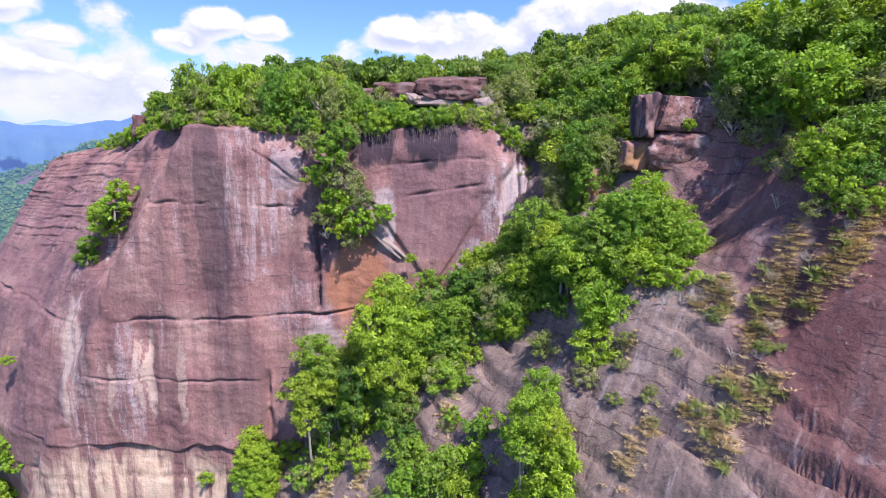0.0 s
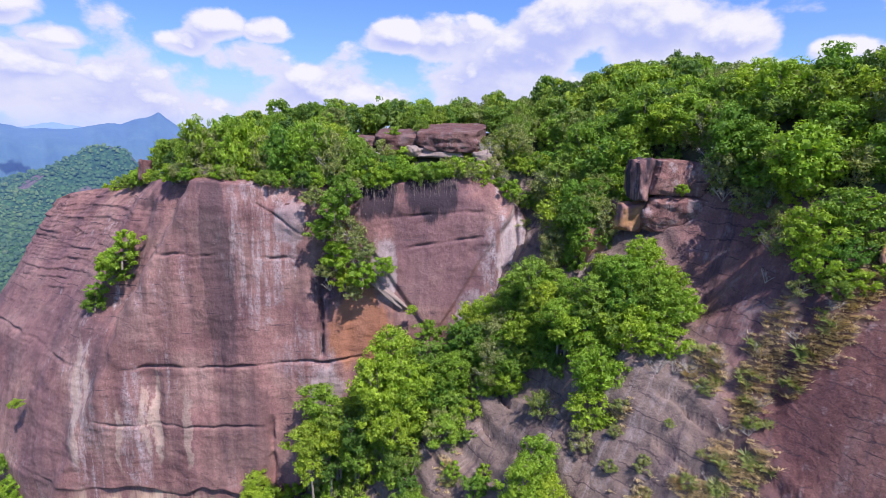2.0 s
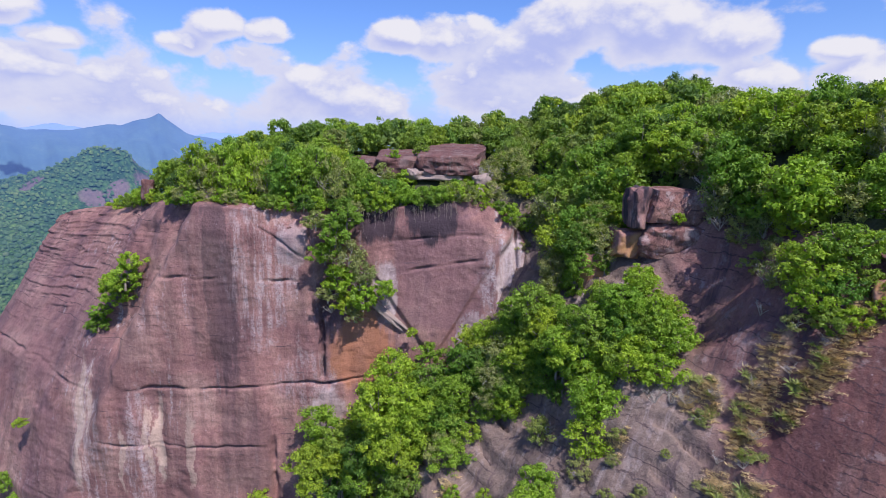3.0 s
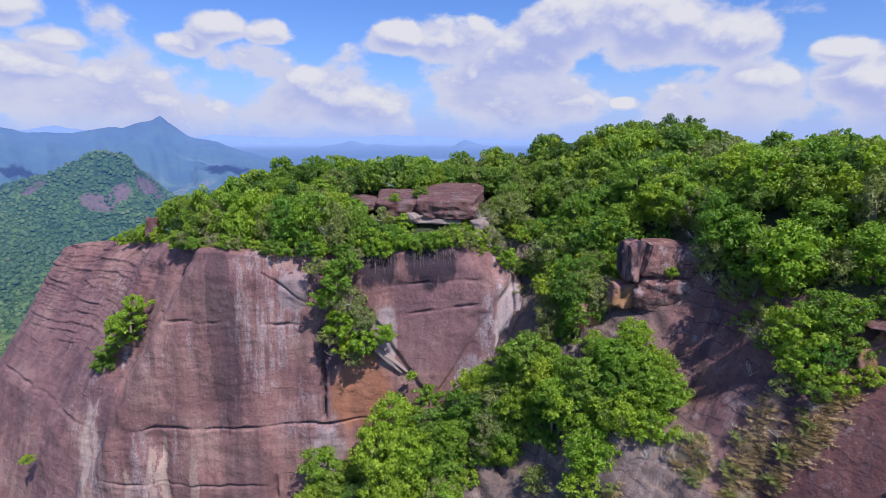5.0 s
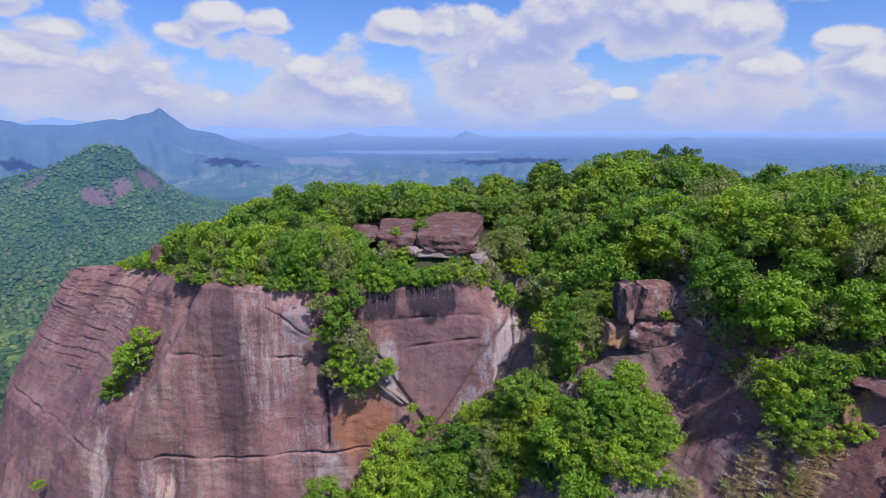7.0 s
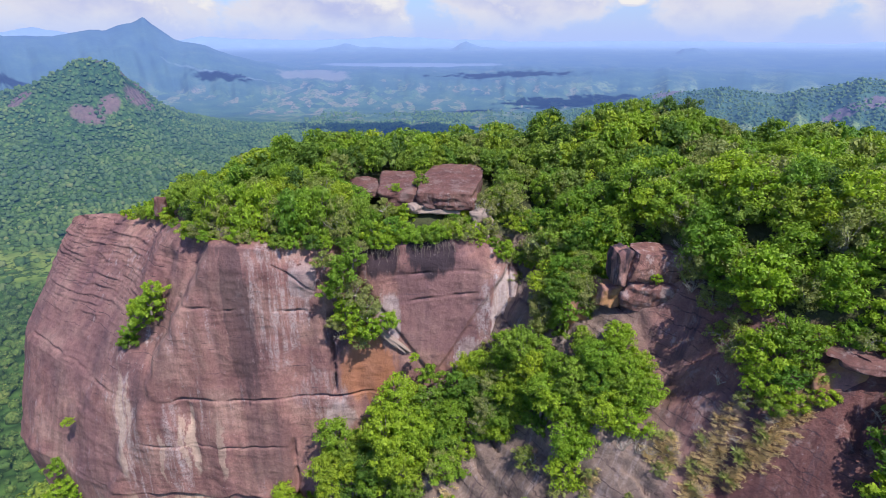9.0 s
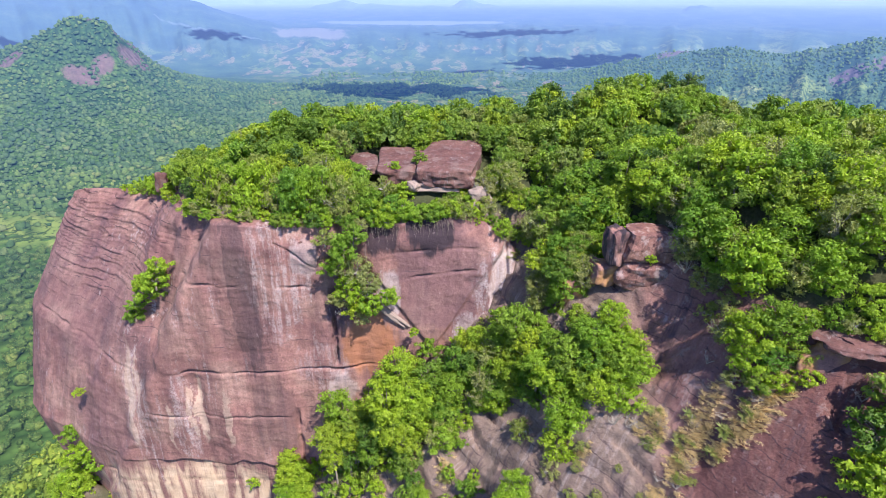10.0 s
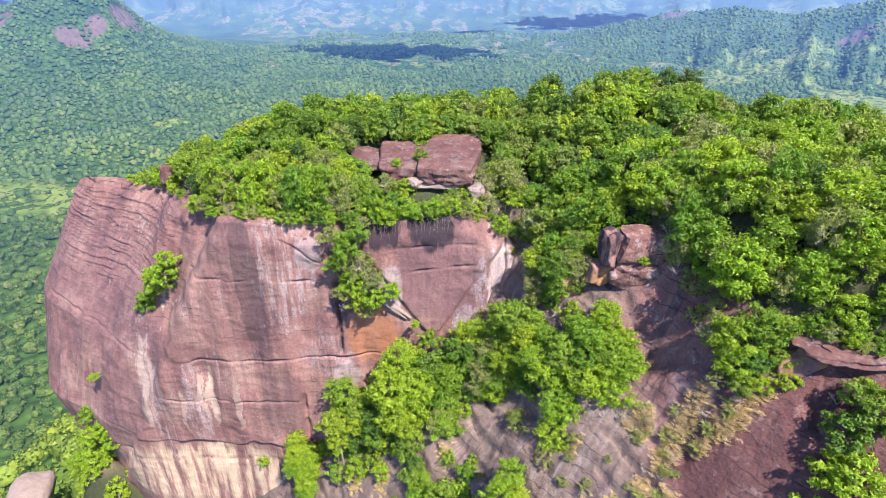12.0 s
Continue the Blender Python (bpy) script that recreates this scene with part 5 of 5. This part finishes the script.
# single bushes on the rock
for x, y, z, r, kind in [
    (-13.6, 76.2, -5.2, 2.6, "grey_shrub"), (-15.2, 76.0, -8.6, 2.7, "lime_shrub"), (-11.8, 75.6, -11.4, 2.5, "lime_shrub"), (-15.5, 76.4, -2.0, 2.6, "shrub"), (-17.0, 76.6, -5.0, 2.2, "shrub"), (-11.6, 76.2, -8.0, 2.2, "grey_shrub"), (-16.8, 76.0, -11.0, 1.8, "grey_shrub"), (-13.0, 75.8, -14.0, 1.6, "grey_shrub"), (-13.8, 76.6, 0.2, 2.2, "shrub"), (-18.2, 76.8, -0.4, 1.8, "grey_shrub"),
    (-8.2, 75.6, -10.2, 1.7, "lime_shrub"), (-14.2, 75.6, -12.2, 1.9, "shrub"), (-49.5, 81.6, -10.0, 2.5, "lime_shrub"), (-51.5, 82.4, -13.0, 2.2, "shrub"), (-48.6, 82.0, -7.6, 1.9, "lime_shrub"), (-52.0, 82.0, -11.0, 1.9, "lime_shrub"), (-54.6, 82.6, -15.8, 1.5, "lime_shrub"),
    (-55.4, 82.8, -17.8, 1.8, "shrub"), (-2.0, 74.4, -19.6, 1.9, "shrub"), (-4.6, 74.8, -16.6, 0.9, "lime_shrub"), (7.5, 76.0, -15.5, 1.8, "grey_shrub"), (-76.6, 84.6, -47.7, 2.2, "shrub"), (-73.6, 82.8, -50.5, 2.4, "lime_shrub"), (-71.5, 82.0, -53.0, 2.2, "lime_shrub"), (-77.5, 84.0, -53.5, 2.8, "lime_shrub"), (-79.5, 84.0, -60.0, 3.2, "lime_shrub"), (-84.0, 85.0, -64.0, 3.2, "shrub"), (-36.5, 75.3, -51.5, 1.3, "lime_shrub"), (-70, 82, -35, 1.0, "lime_shrub")]:
    plant(kind, x, y, z - 0.6 * r, r, r, "bushes on the rock face")

# ---- dry grass and spiky rosettes on the slab ----
TUFT = np.random.default_rng(21)
pieces = []
for px, py, pr in PATCHES + PATCHES2:
    for _ in range(int(40 * pr)):
        x, y = px + TUFT.normal() * pr * 0.48, py + TUFT.normal() * pr * 0.48
        z = height(x, y)
        n = 36
        az, le = TUFT.uniform(0, 6.283, n), TUFT.uniform(0.22, 0.62, n)
        base_p = np.stack([x + TUFT.normal(size=n) * 0.2, y + TUFT.normal(size=n) * 0.2, np.full(n, z - 0.05)], -1)
        dirs = np.stack([np.cos(az) * 0.8, np.sin(az) * 0.8 - 0.25, np.ones(n) * TUFT.uniform(0.35, 0.8)], -1)
        side = np.stack([-np.sin(az), np.cos(az), np.zeros(n)], -1) * 0.045
        tip = base_p + dirs * le[:, None] + np.array([0, 0, -0.25]) * le[:, None] ** 2
        v = np.stack([base_p - side, base_p + side, tip], 1).reshape(-1, 3)
        pieces.append((v, np.arange(n * 3).reshape(-1, 3)))
v, f = joined(pieces)
tagged(from_arrays("dry_grass", v, f, dry_leaf_mat, False), "straw-coloured dry grass tufts on bare rock ledges", "grass", kind="stuff")

# ---- far woods of the valley ----
FAR = np.random.default_rng(31)
GRID = 9.6
gx, gy = np.meshgrid(np.arange(-1700, 1600, GRID), np.arange(40, 2200, GRID))
x, y = (gx + FAR.uniform(-4.5, 4.5, gx.shape)).ravel(), (gy + FAR.uniform(-4.5, 4.5, gx.shape)).ravel()
r, az = np.hypot(x, y), np.degrees(np.arctan2(x, y))
keep = (r > 95) & (((az > np.where(r < 760, -62, -48)) & (az < -14) & (r < 1900)) | ((az > -14) & (az < 41) & (r > 1050) & (r < 2250)))
keep &= ~((np.abs(x) < 88) & (y < 190)) & (FAR.random(len(x)) < np.where(r > 1600, 0.75, 1.0))
x, y, r = x[keep], y[keep], r[keep]
keep = FAR.random(len(x)) > 0.97 * open_ground(x, y)
for mid, half in BARE:
    keep &= ((x - mid[0]) / half[0]) ** 2 + ((y - mid[1]) / half[1]) ** 2 + 1.4 * fbm(x / 16, y / 16, 0, 3, 99) > FAR.uniform(0.0, 1.0, len(x))
x, y, r = x[keep], y[keep], r[keep]
z = np.where(r < 260, np.maximum(valley(x, y), mountain(x, y)), valley(x, y))
ico = bmesh.new()
bmesh.ops.create_icosphere(ico, subdivisions=1, radius=1.0)
iv = np.array([q.co[:] for q in ico.verts])
itri = np.array([[q.index for q in fc.verts] for fc in ico.faces])
ico.free()
size = 1.9 + 4.2 * FAR.random(len(x)) ** 1.7
close = r < 760


def canopies(x, y, z, size, per, broad):
    """Crowns of leaf sprays on lumpy domes."""
    m = len(x)
    d = FAR.normal(size=(m, per, 3))
    d[..., 2] = np.abs(d[..., 2]) * 0.9 - 0.15
    d /= np.linalg.norm(d, axis=2)[..., None]
    lump = 1 + 0.25 * np.sin(3.1 * d[..., 0:1] + FAR.uniform(0, 6, (m, 1, 1))) * np.sin(2.7 * d[..., 1:2] + FAR.uniform(0, 6, (m, 1, 1)))
    p = d * lump * size[:, None, None] * (0.85 + 0.2 * FAR.random((m, per, 1))) + np.stack([x, y, z + 0.6 * size], -1)[:, None]
    tilt = d + 0.5 * FAR.normal(size=d.shape)
    e1 = np.cross(tilt, FAR.normal(size=d.shape))
    e1 /= np.linalg.norm(e1, axis=2)[..., None]
    e2 = np.cross(tilt, e1)
    e2 /= np.linalg.norm(e2, axis=2)[..., None]
    w = broad * size[:, None, None]
    v = np.stack([p - e1 * w, p + e1 * w, p + e2 * w * 1.5], 2).reshape(-1, 3)
    return v, np.arange(len(v)).reshape(-1, 3)


ball = bmesh.new()
bmesh.ops.create_icosphere(ball, subdivisions=2, radius=1.0)
bv = np.array([q.co[:] for q in ball.verts])
btri = np.array([[q.index for q in fc.verts] for fc in ball.faces])
ball.free()


def domes(x, y, z, size, verts, tris, rough):
    """Uneven rounded crowns, each with its own lumps and breadth."""
    m = len(x)
    ph = FAR.uniform(0, 6.28, (m, 1, 3))
    lump = 1 + rough * (np.sin(3.3 * verts[None, :, 0:1] + ph[..., 0:1]) * np.sin(3.9 * verts[None, :, 1:2] + ph[..., 1:2]) + 0.6 * np.sin(5.5 * verts[None, :, 2:3] + ph[..., 2:3])) + 0.10 * FAR.normal(size=(m, len(verts), 1))
    wide = FAR.uniform(0.8, 1.15, (m, 1, 1))
    p = verts[None] * lump * size[:, None, None] * np.concatenate([wide, 2 - wide, FAR.uniform(0.7, 1.05, (m, 1, 1))], 2) + np.stack([x, y, z + 0.55 * size], -1)[:, None]
    return p.reshape(-1, 3), (tris[None] + np.arange(m)[:, None, None] * len(verts)).reshape(-1, 3)


top = iv[:, 2] > -0.6
half_tri = itri[np.all(top[itri], axis=1)]
v, f = joined([domes(x[close], y[close], z[close], 0.84 * size[close], bv, btri, 0.26), canopies(x[close], y[close], z[close], 1.05 * size[close], 90, 0.15), domes(x[~close], y[~close], z[~close], size[~close], iv, half_tri, 0.28)])
far_mat, nt, b, co = material("far_crowns")
geo = nt.nodes.new("ShaderNodeNewGeometry").outputs["Random Per Island"]
tone = ramp(nt, geo, [(0.0, (0.055, 0.098, 0.030)), (0.5, (0.078, 0.128, 0.034)), (0.85, (0.112, 0.165, 0.038)), (1.0, (0.15, 0.175, 0.06))])
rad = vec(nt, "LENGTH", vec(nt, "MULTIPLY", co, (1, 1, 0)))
# crown colour muted with distance and brightened close by
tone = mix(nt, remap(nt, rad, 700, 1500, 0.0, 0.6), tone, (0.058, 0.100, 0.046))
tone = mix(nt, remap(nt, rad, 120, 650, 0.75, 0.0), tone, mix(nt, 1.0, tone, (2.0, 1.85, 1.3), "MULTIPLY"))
tone = mix(nt, 1.0, tone, ramp(nt, noise_tex(nt, co, 0.007, 5, 0.65), [(0.35, (0.72, 0.80, 0.90)), (0.5, (1, 1, 1)), (0.65, (1.38, 1.25, 0.95))]), "MULTIPLY")
put(nt, b.inputs["Base Color"], mix(nt, 1.0, tone, ramp(nt, noise_tex(nt, co, 0.12, 3, 0.7), [(0.3, (0.70, 0.74, 0.72)), (0.7, (1.32, 1.26, 1.2))]), "MULTIPLY"))
b.inputs["Roughness"].default_value = 0.9
b.inputs["Specular IOR Level"].default_value = 0.1
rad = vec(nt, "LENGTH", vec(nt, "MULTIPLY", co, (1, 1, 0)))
# haze over the woods, put in as a blue glow that grows with distance
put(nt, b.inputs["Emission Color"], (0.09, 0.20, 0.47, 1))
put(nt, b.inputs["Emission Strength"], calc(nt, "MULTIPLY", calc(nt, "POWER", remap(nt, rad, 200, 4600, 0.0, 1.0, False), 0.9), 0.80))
put(nt, b.inputs["Normal"], bump(nt, noise_tex(nt, co, 0.45, 4, 0.75), 0.8, 1.4))
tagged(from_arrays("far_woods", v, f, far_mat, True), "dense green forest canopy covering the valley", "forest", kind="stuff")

# ---- fair-weather clouds overhead, which shade parts of the valley ----
cloud_mat, nt, b, co = material("cloud")
put(nt, b.inputs["Base Color"], mix(nt, noise_tex(nt, co, 0.02, 5), (0.82, 0.82, 0.84), (0.95, 0.95, 0.95)))
b.inputs["Roughness"].default_value = 1.0
for cx, cy, wx, wy in ((-150, 1790, 350, 150), (560, 2400, 330, 110), (120, 2270, 110, 50), (-1060, 2650, 150, 60), (300, 2900, 420, 90), (-1700, 2240, 160, 60)):
    up = 900.0 - DEEP
    mid = np.array([cx, cy, DEEP]) + np.array(SUN_TO) * (up / SUN_TO.z)
    pieces = []
    for k in range(150):
        a, q = FAR.uniform(0, 6.283), math.sqrt(FAR.random()) * (0.95 + 0.28 * FAR.normal())
        c = mid + np.array([wx * q * math.cos(a), wy * q * math.sin(a), FAR.uniform(-15, 40) * max(0.0, 1 - q)])
        s = FAR.uniform(0.14, 0.34) * wy * max(0.22, 1.1 - 0.75 * q)
        pieces.append((iv * (1 + 0.12 * FAR.normal(size=(len(iv), 1))) * s * np.array([1.7, 1.2, 0.6]) + c, itri))
    v, f = joined(pieces)
    tagged(from_arrays("cloud", v, f, cloud_mat, True), "white fair-weather cumulus cloud high above the valley", "cloud", kind="structure")

# ---- spiky rosettes on the slab ----
def make_rosette():
    g = np.random.default_rng(51)
    root = new("rosette_plant")
    tagged(root, "grey-green spiky rosette plant rooted in dry grass", "plant")
    for k in range(3):
        n = 34
        az, up = g.uniform(0, 6.283, n), g.uniform(0.15, 1.1, n)
        d = np.stack([np.cos(az) * np.cos(up), np.sin(az) * np.cos(up), np.sin(up)], -1)
        side = np.stack([-np.sin(az), np.cos(az), np.zeros(n)], -1) * 0.055
        o = np.array([0.55 * math.cos(k * 2.1), 0.55 * math.sin(k * 2.1), 0.1])
        mid, tip = o + d * 0.45, o + d * 0.95 + np.array([0, 0, -0.10])
        v = np.stack([np.broadcast_to(o, d.shape) - side * 0.6, np.broadcast_to(o, d.shape) + side * 0.6, mid + side, mid - side, tip], 1).reshape(-1, 3)
        base_i = np.arange(n)[:, None] * 5
        f = np.concatenate([base_i + np.array([[0, 1, 2]]), base_i + np.array([[0, 2, 3]]), base_i + np.array([[3, 2, 4]])])
        ob = new("rosette", mesh_arrays("rosette", v, f, grey_leaf_mat))
        ob.parent = root
    return root


first = None
for k, (px, py, pr) in enumerate((PATCHES[:14]) * 2):
    x, y = px + TUFT.normal() * pr * 0.7, py + TUFT.normal() * pr * 0.7
    m = pose(x, y, height(x, y), TUFT.uniform(10, 35), 0, TUFT.uniform(-60, 60)) @ Matrix.Scale(TUFT.uniform(0.55, 1.0), 4)
    if first is None:
        first = make_rosette()
        first.matrix_basis = m
        tagged(first, group="spiky rosettes")
    else:
        keep_m = first.matrix_basis.copy()
        first.matrix_basis = Matrix()
        copy_thing(first, m)
        first.matrix_basis = keep_m

# ---- roots and dead stems that hang over the brow ----
strands = []
for k in range(110):
    x = float(TUFT.choice([TUFT.uniform(-13.5, -6.5), TUFT.uniform(-5, 2), TUFT.uniform(-20, 4)], p=[0.4, 0.4, 0.2]))
    y = float(wall_line(x)) - TUFT.uniform(0.35, 0.75)
    z0, drop = rim_z(x) + TUFT.uniform(-0.2, 0.5), 0.5 + 2.6 * TUFT.random() ** 2
    t = np.linspace(0, 1, 6)[:, None]
    p = np.array([x, y, z0]) + t * np.array([TUFT.normal() * 0.25, -0.05, -drop]) + 0.06 * TUFT.normal(size=(6, 3))
    strands.append(tube(p, 0.026 * (1 - 0.7 * t[:, 0]), 3))
v, f = joined(strands)
tagged(from_arrays("hanging_roots", v, f, bark_mat, True), "dead roots and stems hanging over the cliff's brow", "roots", kind="stuff")

# ---- leafless grey bushes ----
def make_bare(seed):
    g = np.random.default_rng(seed)
    root = new("bare_shrub")
    tagged(root, "leafless grey bush with tangled pale twigs", "shrub")
    for k in range(7):
        a = k * 0.9 + g.normal() * 0.3
        tip = np.array([0.75 * math.cos(a), 0.75 * math.sin(a), 0.7 + 0.3 * g.random()])
        pieces = [limb(g, (0, 0, -0.1), tip, 0.03, 0.12)]
        for _ in range(9):
            f = g.uniform(0.35, 1.0)
            q = tip * f
            pieces.append(limb(g, q, q + g.normal(size=3) * 0.22 + np.array([0, 0, 0.12]), 0.013, 0.04))
        v, f = joined(pieces)
        ob = new("branch", mesh_arrays("branch", v, f, grey_wood_mat, True))
        ob.parent = root
    return root


bare = None
for x, y, lift, r in [(32.4, 65.6, 1.5, 2.0), (32.8, 63.5, 0.5, 2.0), (31.9, 66.2, 3.2, 1.5), (24.0, 52.6, 0.2, 1.3), (25.2, 51.8, 0.2, 1.2), (27.6, 50.6, 0.2, 1.1), (22.6, 53.2, 0.2, 1.4), (30.6, 49.2, 0.2, 1.0), (34.0, 55.0, 0.4, 1.6), (32.6, 53.0, 0.2, 1.3),
                      (12.4, 58.6, 0.2, 1.2), (14.4, 53.6, 0.2, 1.1), (-12.2, 75.6, 0, 1.5), (-16.4, 75.8, 0, 1.3), (6.6, 82.6, 2.5, 1.8), (28.0, 45.2, 0.2, 0.9), (29.5, 46.6, 0.1, 1.1), (26.4, 46.8, 0.1, 1.0), (33.0, 48.0, 0.1, 1.2), (35.6, 47.4, 0.1, 1.1), (44.8, 44.2, 0.4, 1.4), (24.6, 45.0, 0.1, 0.9)]:
    z = height(x, y) + lift
    if y > 75.5 and x < 0:
        z = -10.5 if x > -14 else -14.0
    if x == 6.6:
        z = 5.0
    m = pose(x, y, z, 15 * math.sin(7 * x), 12 * math.cos(5 * y), 57 * x) @ Matrix.Scale(r, 4)
    if bare is None:
        bare = make_bare(77)
        bare.matrix_basis = m
        tagged(bare, group="leafless bushes")
    else:
        keep_m = bare.matrix_basis.copy()
        bare.matrix_basis = Matrix()
        copy_thing(bare, m)
        bare.matrix_basis = keep_m
